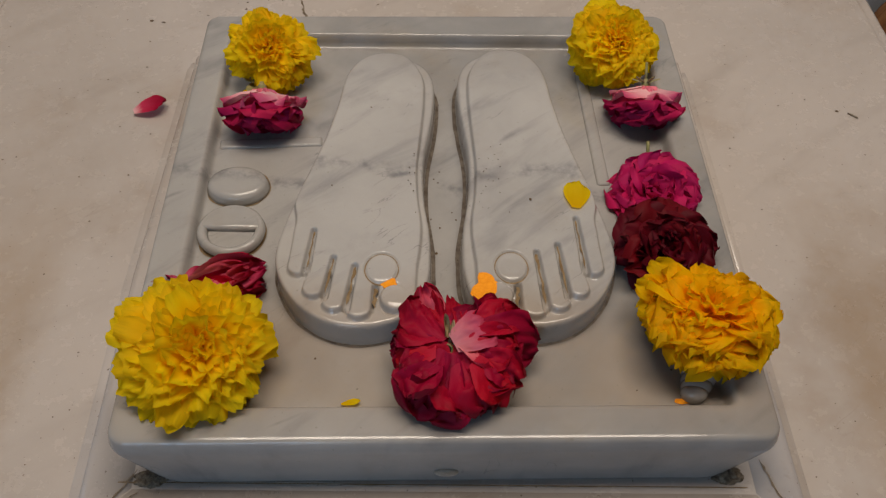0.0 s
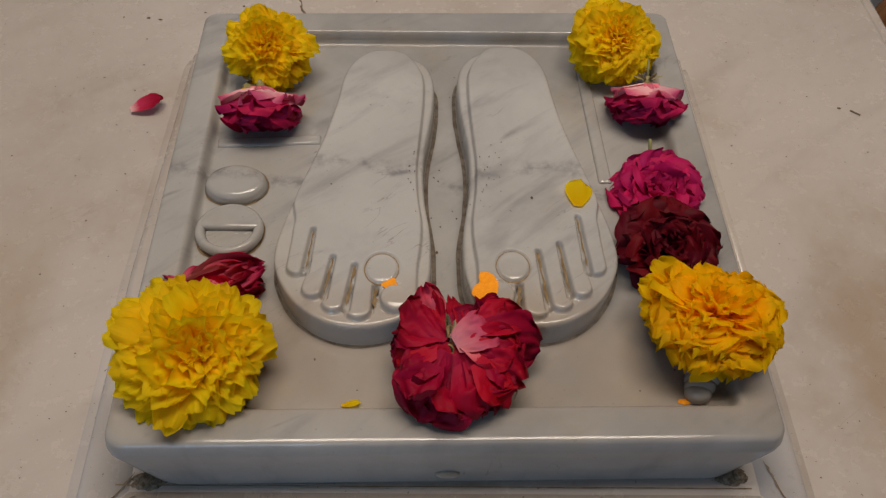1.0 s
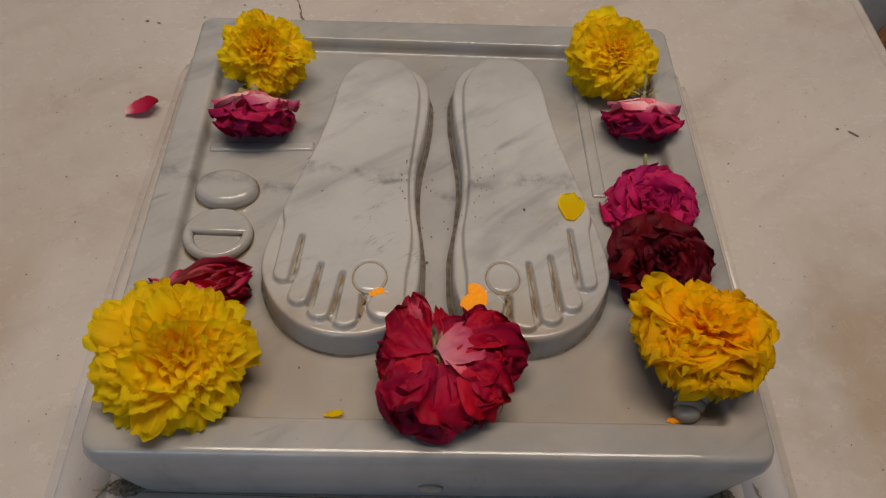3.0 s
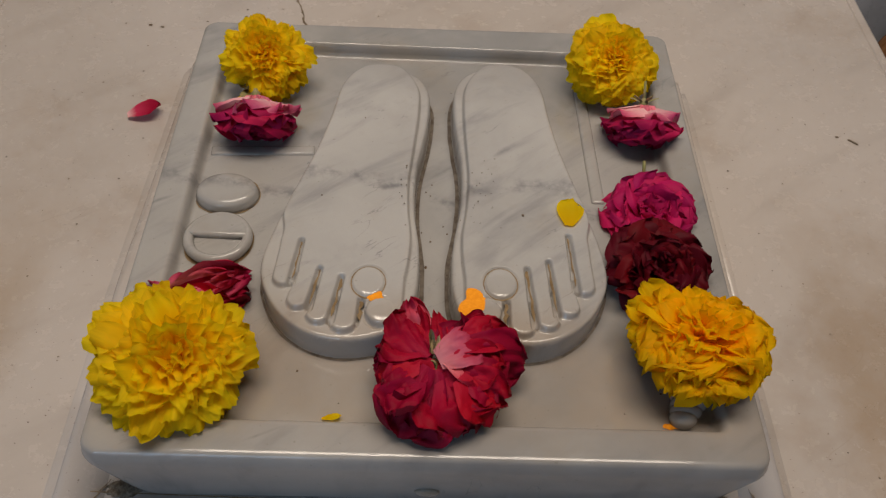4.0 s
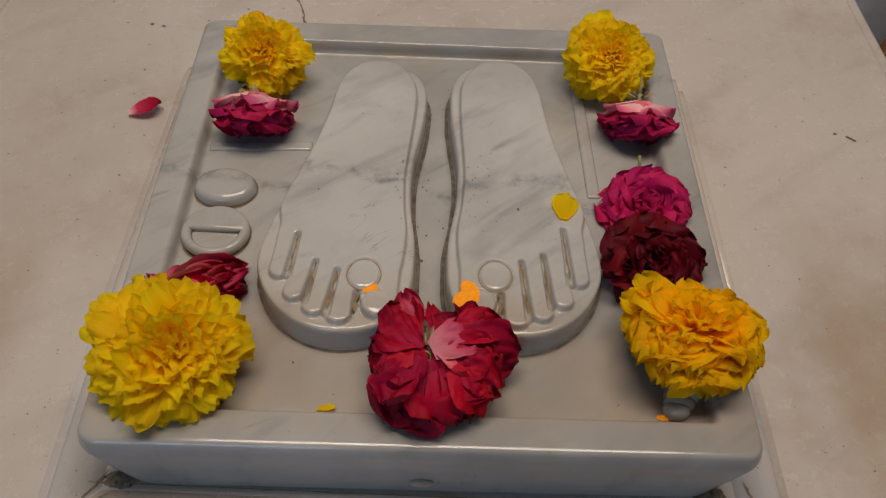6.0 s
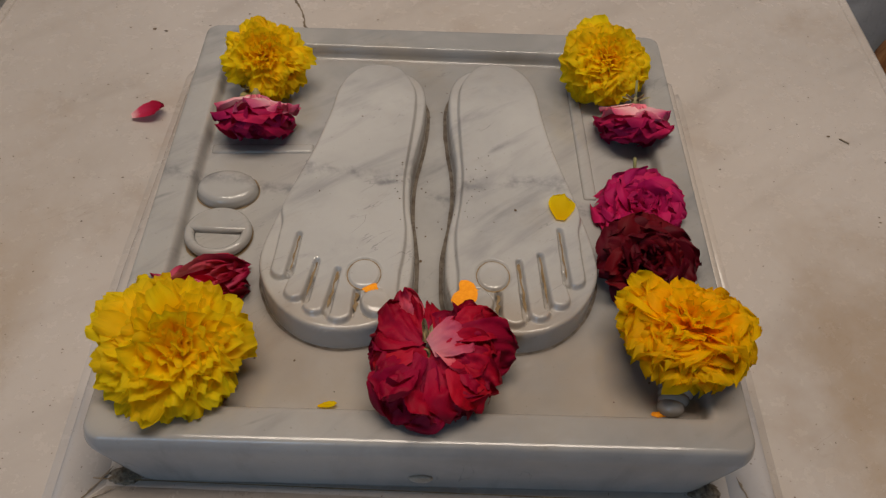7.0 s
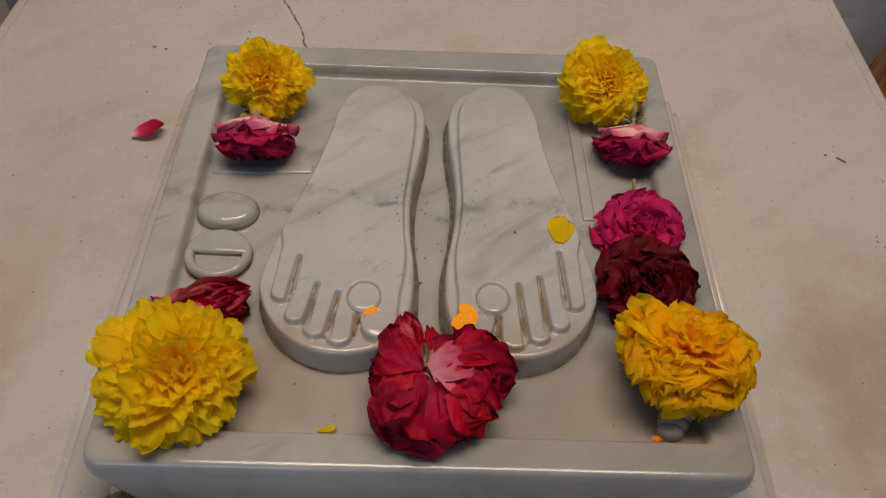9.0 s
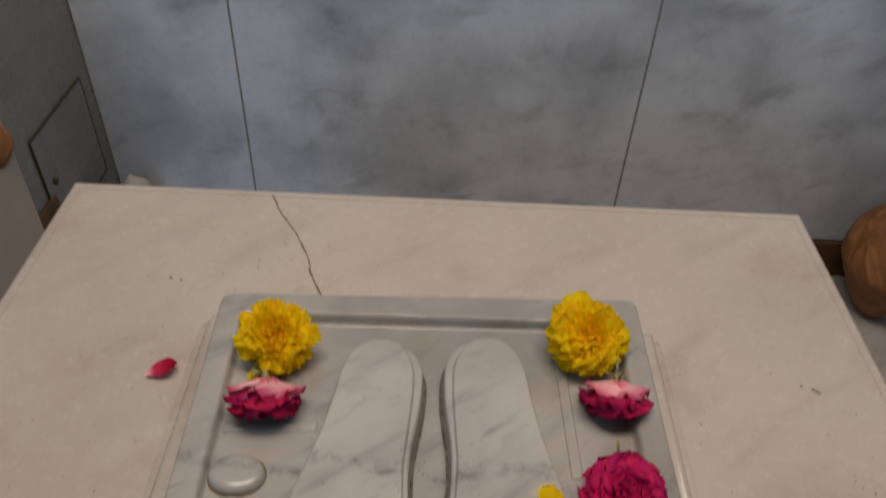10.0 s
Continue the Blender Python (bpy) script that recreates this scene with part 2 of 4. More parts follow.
def part(name, bm, material, parent, label="", smooth=True):
    return put(name, bm, material, parent, label, smooth)


def from_data(name, verts, faces, material, parent=None, smooth=True):
    me = bpy.data.meshes.new(name)
    me.from_pydata(verts, [], faces)
    me.materials.append(material)
    if smooth:
        me.shade_smooth()
    ob = new(name, me)
    ob.parent = parent
    return ob


def empty(name, m, label, category, group="", kind=""):
    ob = new(name)
    ob.matrix_world = m
    ob.empty_display_size = 0.02
    return tagged(ob, label, category, group, kind)


def box(a, b, bevel=0.0, segments=2, bm=None):
    bm = bm or bmesh.new()
    made = bmesh.ops.create_cube(bm, size=1)["verts"]
    for v in made:
        v.co = [a[i] + (v.co[i] + 0.5) * (b[i] - a[i]) for i in range(3)]
    if bevel:
        edges = {e for v in made for e in v.link_edges}
        bmesh.ops.bevel(bm, geom=list(edges), offset=bevel, segments=segments, affect="EDGES", profile=0.5)
    return bm


def ring(x0, x1, y0, y1, r, z, n=8):
    """One level of a rounded rectangle."""
    r = max(r, 1e-4)
    pts = []
    for cx, cy, a0 in ((x1 - r, y1 - r, 0), (x0 + r, y1 - r, 90), (x0 + r, y0 + r, 180), (x1 - r, y0 + r, 270)):
        for k in range(n + 1):
            a = radians(a0 + 90 * k / n)
            pts.append((cx + r * math.cos(a), cy + r * math.sin(a), z))
    return pts


def loft(levels, cap_top=True, cap_bottom=True):
    bm = bmesh.new()
    rows = [[bm.verts.new(p) for p in lv] for lv in levels]
    for a, b in zip(rows, rows[1:]):
        for i in range(len(a)):
            j = (i + 1) % len(a)
            bm.faces.new((a[i], a[j], b[j], b[i]))
    if cap_bottom:
        bm.faces.new(rows[0][::-1])
    if cap_top:
        bm.faces.new(rows[-1])
    return bm


def lathe(profile, n=32):
    bm = bmesh.new()
    rows = [[bm.verts.new((r * math.cos(2 * math.pi * k / n), r * math.sin(2 * math.pi * k / n), z)) for k in range(n)] for r, z in profile]
    for a, b in zip(rows, rows[1:]):
        for i in range(n):
            j = (i + 1) % n
            bm.faces.new((a[i], a[j], b[j], b[i]))
    bm.faces.new(rows[0][::-1])
    bm.faces.new(rows[-1])
    return bm


# ---- room ----
FLOOR_Z, WALL_Y, SIDE_X, TOP_Z = -0.725, 1.10, -0.706, 1.80
floor = tagged(put("floor", box((-2.2, -2.6, FLOOR_Z - 0.1), (2.4, WALL_Y + 0.1, FLOOR_Z)), FLOOR_MARBLE, smooth=False), "grey polished marble floor of the shrine room", "floor", kind="structure")
# unseen ceiling and walls, added to close the room and limit its bounce light
ceiling = tagged(put("ceiling", box((-2.2, -2.6, TOP_Z), (2.4, WALL_Y + 0.1, TOP_Z + 0.1)), ROOM_PLASTER, smooth=False), "plain cream plaster ceiling", "ceiling", kind="structure")
tagged(put("wall_west", box((-2.2, -2.5, FLOOR_Z), (-2.1, WALL_Y, TOP_Z)), ROOM_PLASTER, smooth=False), "plain cream plastered wall", "wall", kind="structure")
tagged(put("wall_east", box((2.3, -2.5, FLOOR_Z), (2.4, WALL_Y, TOP_Z)), ROOM_PLASTER, smooth=False), "plain cream plastered wall", "wall", kind="structure")
for a, b in (((-2.2, FLOOR_Z), (-1.5, TOP_Z)), ((-0.3, FLOOR_Z), (2.4, TOP_Z)), ((-1.5, FLOOR_Z), (-0.3, 0.2)), ((-1.5, 1.5), (-0.3, TOP_Z))):
    tagged(put("wall_south", box((a[0], -2.6, a[1]), (b[0], -2.5, b[1])), ROOM_PLASTER, smooth=False), "plain cream plastered wall round an open window", "wall", kind="structure")

# back wall of marble panels with dark open joints
wall_north = tagged(put("wall_north", box((-2.2, WALL_Y + 0.0025, FLOOR_Z), (2.4, WALL_Y + 0.1, TOP_Z)), GROUT, smooth=False), "grey veined marble panel wall with dark joints", "wall", kind="structure")
edges_x = [SIDE_X, -0.404, 0.402, 1.208, 2.014, 2.3]
for x0, x1 in zip(edges_x, edges_x[1:]):
    for z0, z1 in ((FLOOR_Z + 0.10, 0.45), (0.45, 1.15), (1.15, TOP_Z)):
        part("panel", box((x0 + 0.0021, WALL_Y, z0 + 0.001), (x1 - 0.0021, WALL_Y + 0.012, z1 - 0.001), 0.001, 1), WALL_MARBLE, wall_north, smooth=False)
tagged(put("baseboard", box((SIDE_X, WALL_Y - 0.012, FLOOR_Z), (2.3, WALL_Y, FLOOR_Z + 0.10), 0.003), BROWN_STONE, smooth=False), "dark brown stone skirting along the marble wall", "baseboard", kind="structure")

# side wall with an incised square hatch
side = tagged(put("wall_side", box((SIDE_X - 0.1, 0.74, FLOOR_Z), (SIDE_X, WALL_Y, TOP_Z)), SIDE_MARBLE, smooth=False), "grey marble side wall, shade put into its dark colour", "wall", kind="structure")
HY0, HY1, HZ0, HZ1 = 0.830, 1.054, -0.478, -0.265
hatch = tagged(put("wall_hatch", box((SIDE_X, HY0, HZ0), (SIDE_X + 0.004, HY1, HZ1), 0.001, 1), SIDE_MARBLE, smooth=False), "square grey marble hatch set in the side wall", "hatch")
for a, b in (((HY0 - 0.003, HZ0 - 0.003), (HY0, HZ1 + 0.003)), ((HY1, HZ0 - 0.003), (HY1 + 0.003, HZ1 + 0.003)), ((HY0, HZ1), (HY1, HZ1 + 0.003)), ((HY0, HZ0 - 0.003), (HY1, HZ0))):
    part("joint", box((SIDE_X, a[0], a[1]), (SIDE_X + 0.0045, b[0], b[1])), DARK_CORE, hatch, smooth=False)
bm = lathe(((0.007, 0.0), (0.007, 0.004), (0.004, 0.006)), 14)
bmesh.ops.transform(bm, matrix=pose(SIDE_X + 0.004, HY0 + 0.030, -0.367, 0, 90, 0), verts=bm.verts)
part("finger_hole", bm, DARK_CORE, hatch, "dark finger hole")

tagged(put("trim", box((SIDE_X, 0.756, FLOOR_Z), (SIDE_X + 0.008, 0.845, -0.386), 0.002), BROWN_STONE, smooth=False), "dark brown stone trim low on the side wall", "trim", kind="structure")
# white pilaster that ends the side wall
tagged(put("wall_pilaster", box((SIDE_X - 0.1, 0.38, FLOOR_Z), (SIDE_X + 0.02, 0.756, TOP_Z), 0.004), ROOM_PLASTER, smooth=False), "off-white painted pilaster against the side wall", "pilaster", kind="structure")


def round_husk(name, m, r, stretch, label, seed):
    bm = bmesh.new()
    bmesh.ops.create_icosphere(bm, subdivisions=5, radius=1)
    for v in bm.verts:
        d = v.co.normalized()
        k = 1 + 0.05 * noise.noise(d * 1.6 + Vector((seed, 0, 0))) + 0.02 * noise.noise(Vector((d.x * 14, d.y * 14, d.z * 2.5 + seed)))
        k *= 1 - 0.45 * max(0, -d.z) * (1 - d.z * d.z)
        v.co = Vector((d.x, d.y, d.z * stretch)) * r * k
    ob = put(name, bm, HUSK)
    ob.matrix_world = m
    return tagged(ob, label, "coconut", "coconuts")


round_husk("coconut", pose(0.998, 0.978, FLOOR_Z + 0.148, 0, 0, 0), 0.112, 1.32, "large brown fibrous coconut on the floor by the wall", 1.0)
round_husk("coconut", pose(-0.722, 0.722, -0.205, 0, 0, 0), 0.052, 1.25, "brown coconut hanging on the white pilaster", 4.0)

# crumpled white cloth in the far corner
bm = bmesh.new()
bmesh.ops.create_icosphere(bm, subdivisions=4, radius=1)
for v in bm.verts:
    k = 1 + 0.18 * noise.noise(v.co * 1.6) + 0.07 * noise.noise(v.co * 5)
    v.co = Vector((v.co.x * 0.046 * k, v.co.y * 0.046 * k, max(v.co.z, -0.9) * 0.128 * k))
cloth = put("crumpled_cloth", bm, ROOM_PLASTER)
cloth.matrix_world = pose(-0.640, 1.035, FLOOR_Z + 0.118)
tagged(cloth, "crumpled off-white cloth heaped in the wall corner", "cloth")

# ---- plinth table ----
TX0, TX1, TY0, TY1 = -0.386, 0.396, -0.56, 0.385
table = empty("plinth_table", pose(0, 0, FLOOR_Z), "cream marble plinth with a wide cracked stained top", "plinth")


def keep(ob, parent):
    """Parent ob to a thing without moving it."""
    ob.parent = parent
    ob.matrix_parent_inverse = parent.matrix_world.inverted()
    return ob


lv = []
for inset, z in ((0.004, -0.035), (0.0, -0.031), (0.0, -0.006), (0.0012, -0.002), (0.004, 0.0), (0.0105, 0.0), (0.0115, -0.0012), (0.0128, -0.0012), (0.0138, 0.0)):
    lv.append(ring(TX0 + inset, TX1 - inset, TY0 + inset, TY1 - inset, max(0.004 - inset, 0.0008), z, 3))
keep(put("tabletop", loft(lv), TABLE_MARBLE, smooth=False), table)
keep(put("body", box((TX0 + 0.03, TY0 + 0.03, FLOOR_Z), (TX1 - 0.03, TY1 - 0.03, -0.035), 0.004), TABLE_MARBLE, smooth=False), table)


def ribbon(name, pts, width, z, material, seed, parent=None):
    """A thin irregular line lying on a surface."""
    rnd = random.Random(seed)
    fine = []
    for a, b in zip(pts, pts[1:]):
        for k in range(8):
            f = k / 8
            fine.append((a[0] + (b[0] - a[0]) * f + rnd.uniform(-0.8, 0.8) * width, a[1] + (b[1] - a[1]) * f))
    fine.append(pts[-1])
    vs, fs = [], []
    for i, (x, y) in enumerate(fine):
        w = width * (0.35 + rnd.random()) * (1 if 0 < i < len(fine) - 1 else 0.2)
        vs += [(x - w, y, z), (x, y, z + 0.0002), (x + w, y, z)]
        if i:
            k = 3 * i
            fs += [(k - 3, k - 2, k + 1, k), (k - 2, k - 1, k + 2, k + 1)]
    return from_data(name, vs, fs, material, parent)


keep(ribbon("crack", [(-0.172, 0.376), (-0.157, 0.345), (-0.139, 0.318), (-0.127, 0.295), (-0.119, 0.277), (-0.113, 0.255), (-0.098, 0.225), (-0.092, 0.19)], 0.0010, 0.0002, CRACK, 3), table)

# specks of dirt on the table
rnd = random.Random(11)
vs, fs = [], []
spots = [(-0.2425, 0.243, 0.0018), (-0.232, 0.241, 0.0020), (-0.196, 0.252, 0.0014), (-0.165, 0.262, 0.0014), (-0.165, 0.272, 0.0014), (0.318, 0.145, 0.002)]
for k in range(170):
    s = rnd.choice((-1, 1))
    spots.append((s * rnd.uniform(0.20, 0.36), rnd.uniform(-0.2, 0.36), rnd.uniform(0.0003, 0.0009)))
for k in range(30):
    spots.append((rnd.gauss(-0.12, 0.05), rnd.uniform(0.21, 0.33), rnd.uniform(0.0004, 0.0010)))
for k in range(26):
    spots.append((rnd.gauss(0.335, 0.012), rnd.uniform(-0.06, 0.06), rnd.uniform(0.0006, 0.0018)))
for x, y, r in spots:
    if r > 0.003 or abs(x) > 0.37 or y > 0.37:
        continue
    k = len(vs)
    a0, e = rnd.random() * 6.28, rnd.uniform(0.4, 1.0)
    for j in range(6):
        a = a0 + j * math.pi / 3
        q = r * rnd.uniform(0.7, 1.2)
        vs.append((x + q * math.cos(a), y + e * q * math.sin(a), 0.0002))
    vs.append((x, y, 0.0002 + 0.3 * r))
    fs += [(k + j, k + (j + 1) % 6, k + 6) for j in range(6)]
tagged(from_data("dirt_specks", vs, fs, DIRT), "tiny brown specks of dirt scattered on the table", "dirt", kind="stuff")
bm = box((-0.0042, -0.0007, 0), (0.0042, 0.0007, 0.0010), 0.0004)
chip_ob = put("wood_splinter", bm, CRACK)
chip_ob.matrix_world = pose(0.329, 0.14, 0.0, 0, 0, -40)
tagged(chip_ob, "tiny dry brown splinter lying on the table", "splinter")

# ---- base frame round the slab ----
BX0, BX1, BY0, BY1 = -0.1905, 0.1970, -0.195, 0.186
SX0, SX1, SY0, SY1 = -0.1670, 0.1705, -0.1645, 0.1665
base = empty("base_frame", pose(0, 0, 0), "mitred cream marble moulding round the carved slab", "moulding")
profile = ((0.030, 0.0), (0.030, 0.0135), (0.012, 0.0150), (0.006, 0.0150), (0.0025, 0.0138), (0.0006, 0.0110), (0.0, 0.0075), (-0.0008, 0.0035), (-0.0025, 0.0014), (-0.005, 0.0005), (-0.009, 0.0001), (-0.012, -0.002))


def strip(ends):
    """A moulding along a run of (x, y, inward x, inward y) stations, closed at both ends."""
    vs, fs, m = [], [], len(profile)
    for x, y, sx, sy in ends:
        vs += [(x + sx * i, y + sy * i, z) for i, z in profile]
    for k in range(len(ends) - 1):
        fs += [(k * m + i, (k + 1) * m + i, (k + 1) * m + i + 1, k * m + i + 1) for i in range(m - 1)]
    fs += [tuple(range(m)), tuple((len(ends) - 1) * m + i for i in range(m))[::-1]]
    return from_data("moulding_strip", vs, fs, TABLE_MARBLE, base)


part("bed_plate", box((BX0 + 0.012, BY0 + 0.012, 0.0), (BX1 - 0.012, BY1 - 0.012, 0.0138)), TABLE_MARBLE, base, smooth=False)
gap = 0.0005
strip([(BX0 + 0.0085, BY0 + gap, 1, 1), (BX0 + 0.0015, -0.03, 1, 0), (BX0, BY1 - 0.006, 1, 0), (BX0 + 0.002, BY1, 0.9, -0.3)])
strip([(BX1, BY1, -0.9, -0.3), (BX1, BY1 - 0.006, -1, 0), (BX1, BY0 + gap, -1, 1)])
strip([(BX0 + 0.0085 + gap, BY0, 1, 1), (BX1 - gap, BY0, -1, 1)])
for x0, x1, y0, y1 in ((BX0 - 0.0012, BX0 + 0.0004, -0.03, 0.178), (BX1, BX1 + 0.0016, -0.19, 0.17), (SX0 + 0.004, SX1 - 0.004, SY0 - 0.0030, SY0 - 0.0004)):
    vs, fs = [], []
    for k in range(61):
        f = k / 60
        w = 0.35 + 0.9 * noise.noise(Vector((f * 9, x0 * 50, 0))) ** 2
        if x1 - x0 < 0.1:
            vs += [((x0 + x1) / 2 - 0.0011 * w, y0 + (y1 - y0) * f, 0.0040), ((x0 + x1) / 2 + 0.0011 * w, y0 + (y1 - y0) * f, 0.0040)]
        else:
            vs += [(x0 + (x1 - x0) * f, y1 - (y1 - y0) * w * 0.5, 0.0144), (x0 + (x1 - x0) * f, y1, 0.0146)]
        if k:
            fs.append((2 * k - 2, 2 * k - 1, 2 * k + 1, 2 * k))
    from_data("grime_shade_line", vs, fs, GRIME, base)
for cx, cy in ((-0.1470, -0.1625), (0.1570, -0.1585)):
    bm = bmesh.new()
    bmesh.ops.create_icosphere(bm, subdivisions=4, radius=1)
    for v in bm.verts:
        k = 1 + 0.45 * noise.noise(v.co * 2.0 + Vector((cx * 40, 0, 0))) + 0.18 * noise.noise(v.co * 6) + 0.06 * noise.noise(v.co * 15)
        v.co = Vector((cx + v.co.x * 0.0090 * k, cy + v.co.y * 0.0050 * k, 0.0138 + v.co.z * 0.0014 * k))
    part("cement_lump", bm, CEMENT, base, "crumbling dirty cement at the corner")

for pts in ([(-0.1540, -0.1590), (-0.1635, -0.1740), (-0.1740, -0.1900)], [(0.1765, -0.1500), (0.1805, -0.1660), (0.1900, -0.1860)], [(-0.1500, -0.1700), (-0.1600, -0.1760), (-0.1680, -0.1830)]):
    ribbon("mitre_seam", pts, 0.0006, 0.0151, CRACK, 91, base)

# ---- carved slab ----
FLOOR, RIM, FOOT = 0.0550, 0.0640, 0.0770
slab = empty("footprint_slab", pose(0, 0, 0.0135), "polished white marble slab carved with two footprints, rimmed edge", "marble slab")
lv = []
for inset, z in ((0.0022, 0.0125), (0.0018, 0.016), (0.0008, 0.036), (0.0, 0.052), (0.0, 0.0565), (0.0004, 0.0582), (0.0012, 0.0620), (0.0018, 0.0632), (0.0026, 0.0638), (0.0036, 0.06405), (0.0048, 0.0641), (0.0062, 0.0641), (0.0160, 0.0641), (0.0175, 0.0641), (0.0187, RIM), (0.0198, 0.0634), (0.0210, 0.0616), (0.0218, 0.0585), (0.0226, 0.0562), (0.0238, FLOOR), (0.0250, FLOOR)):
    lv.append(ring(SX0 + inset, SX1 - inset, SY0 + inset, SY1 - inset, max(0.0095 - inset * 0.30, 0.002) + 0.013 * max(0.0, (0.050 - z) / 0.0375), z, 8))
bm = loft(lv)
per = len(lv[0])
for i, v in enumerate(bm.verts):
    if v.co.y > 0 and i < 12 * per:
        v.co.y += 0.0045 + 0.016 * v.co.x
    v.co.x += 0.0035 * max(0.0, (0.050 - v.co.z) / 0.0375) * (-1 if v.co.x > 0 else 1)
    if v.co.x < 0:
        v.co.x += 0.0110 * (SY1 - v.co.y) / (SY1 - SY0)
    v.co.y += 0.018 * v.co.x
keep(put("slab_body", bm, SLAB_MARBLE), slab)


def spline(pts, n=10):
    """A closed Catmull-Rom curve."""
    out = []
    for i in range(len(pts)):
        p = [np.array(pts[(i + k) % len(pts)], float) for k in (-1, 0, 1, 2)]
        for k in range(n):
            t = k / n
            out.append(0.5 * (2 * p[1] + (p[2] - p[0]) * t + (2 * p[0] - 5 * p[1] + 4 * p[2] - p[3]) * t * t + (3 * p[1] - p[0] - 3 * p[2] + p[3]) * t ** 3))
    return np.array(out)


def signed(gx, gy, poly):
    """Distance to a closed outline, negative inside."""
    best = np.full(gx.shape, 9.0)
    inside = np.zeros(gx.shape, bool)
    for a, b in zip(poly, np.roll(poly, -1, axis=0)):
        d = b - a
        t = np.clip(((gx - a[0]) * d[0] + (gy - a[1]) * d[1]) / (d @ d + 1e-12), 0, 1)
        best = np.minimum(best, np.hypot(gx - a[0] - t * d[0], gy - a[1] - t * d[1]))
        cross = (a[1] > gy) != (b[1] > gy)
        if a[1] != b[1]:
            inside ^= cross & (gx < a[0] + (gy - a[1]) * d[0] / d[1])
    return np.where(inside, -best, best)


def capsule(gx, gy, a, b, ra, rb):
    d = np.subtract(b, a)
    t = np.clip(((gx - a[0]) * d[0] + (gy - a[1]) * d[1]) / (d @ d), 0, 1)
    return np.hypot(gx - a[0] - t * d[0], gy - a[1] - t * d[1]) - (ra + (rb - ra) * t)


def round_edge(d, r, wall=0.0011):
    """0 outside, 1 inside, with a steep side and a rounded shoulder of radius r."""
    side = np.clip((wall - d) / (2 * wall), 0, 1)
    top = np.sqrt(np.clip(1 - (1 - np.clip(-d / r, 0, 1)) ** 2, 0, 1))
    return 0.80 * side * side * (3 - 2 * side) + 0.20 * top


def blend_min(a, b, k):
    h = np.clip(0.5 + 0.5 * (b - a) / k, 0, 1)
    return b + (a - b) * h - k * h * (1 - h)


SOLE = ((-0.0360, 0.1100), (-0.0220, 0.1085), (-0.0095, 0.1005), (-0.0030, 0.0860), (-0.0026, 0.0640), (-0.0047, 0.0420), (-0.0075, 0.0220), (-0.0085, 0.0040), (-0.0075, -0.0180), (-0.0045, -0.0390),
        (-0.0035, -0.0560), (-0.0045, -0.0750), (-0.0100, -0.0910), (-0.0180, -0.0985), (-0.0310, -0.1030), (-0.0450, -0.1035), (-0.0580, -0.1000), (-0.0700, -0.0920), (-0.0790, -0.0810), (-0.0850, -0.0680),
        (-0.0865, -0.0570), (-0.0850, -0.0430), (-0.0810, -0.0250), (-0.0740, -0.0010), (-0.0670, 0.0280), (-0.0620, 0.0580), (-0.0590, 0.0830), (-0.0540, 0.0970), (-0.0460, 0.1065))
BODY = ((-0.0360, 0.1118), (-0.0225, 0.1095), (-0.0135, 0.0985), (-0.0080, 0.0840), (-0.0072, 0.0630), (-0.0082, 0.0420), (-0.0096, 0.0220), (-0.0106, 0.0040), (-0.0096, -0.0180), (-0.0072, -0.0390),
        (-0.0076, -0.0550), (-0.0092, -0.0680), (-0.0120, -0.0800), (-0.0280, -0.0830), (-0.0450, -0.0800), (-0.0600, -0.0700), (-0.0740, -0.0580), (-0.0785, -0.0460), (-0.0787, -0.0360),
        (-0.0805, -0.0230), (-0.0755, -0.0010), (-0.0686, 0.0280), (-0.0636, 0.0580), (-0.0606, 0.0835), (-0.0553, 0.0982), (-0.0470, 0.1082))
TOES = (((-0.0200, -0.0660), (-0.0195, -0.0870), 0.0100, 0.0098), ((-0.0365, -0.0780), (-0.0395, -0.0940), 0.0062, 0.0073), ((-0.0485, -0.0680), (-0.0525, -0.0905), 0.0058, 0.0064),
        ((-0.0600, -0.0600), (-0.0640, -0.0825), 0.0054, 0.0058), ((-0.0725, -0.0450), (-0.0735, -0.0685), 0.0056, 0.0057))
GROOVES = (((-0.0670, -0.0450), (-0.0690, -0.0730)), ((-0.0548, -0.0635), (-0.0578, -0.0890)), ((-0.0428, -0.0690), (-0.0458, -0.0960)), ((-0.0315, -0.0830), (-0.0310, -0.0980)))
DISC, NAIL = (-0.0285, -0.0712), (-0.0212, -0.0890)


RELIEF = 0.0040


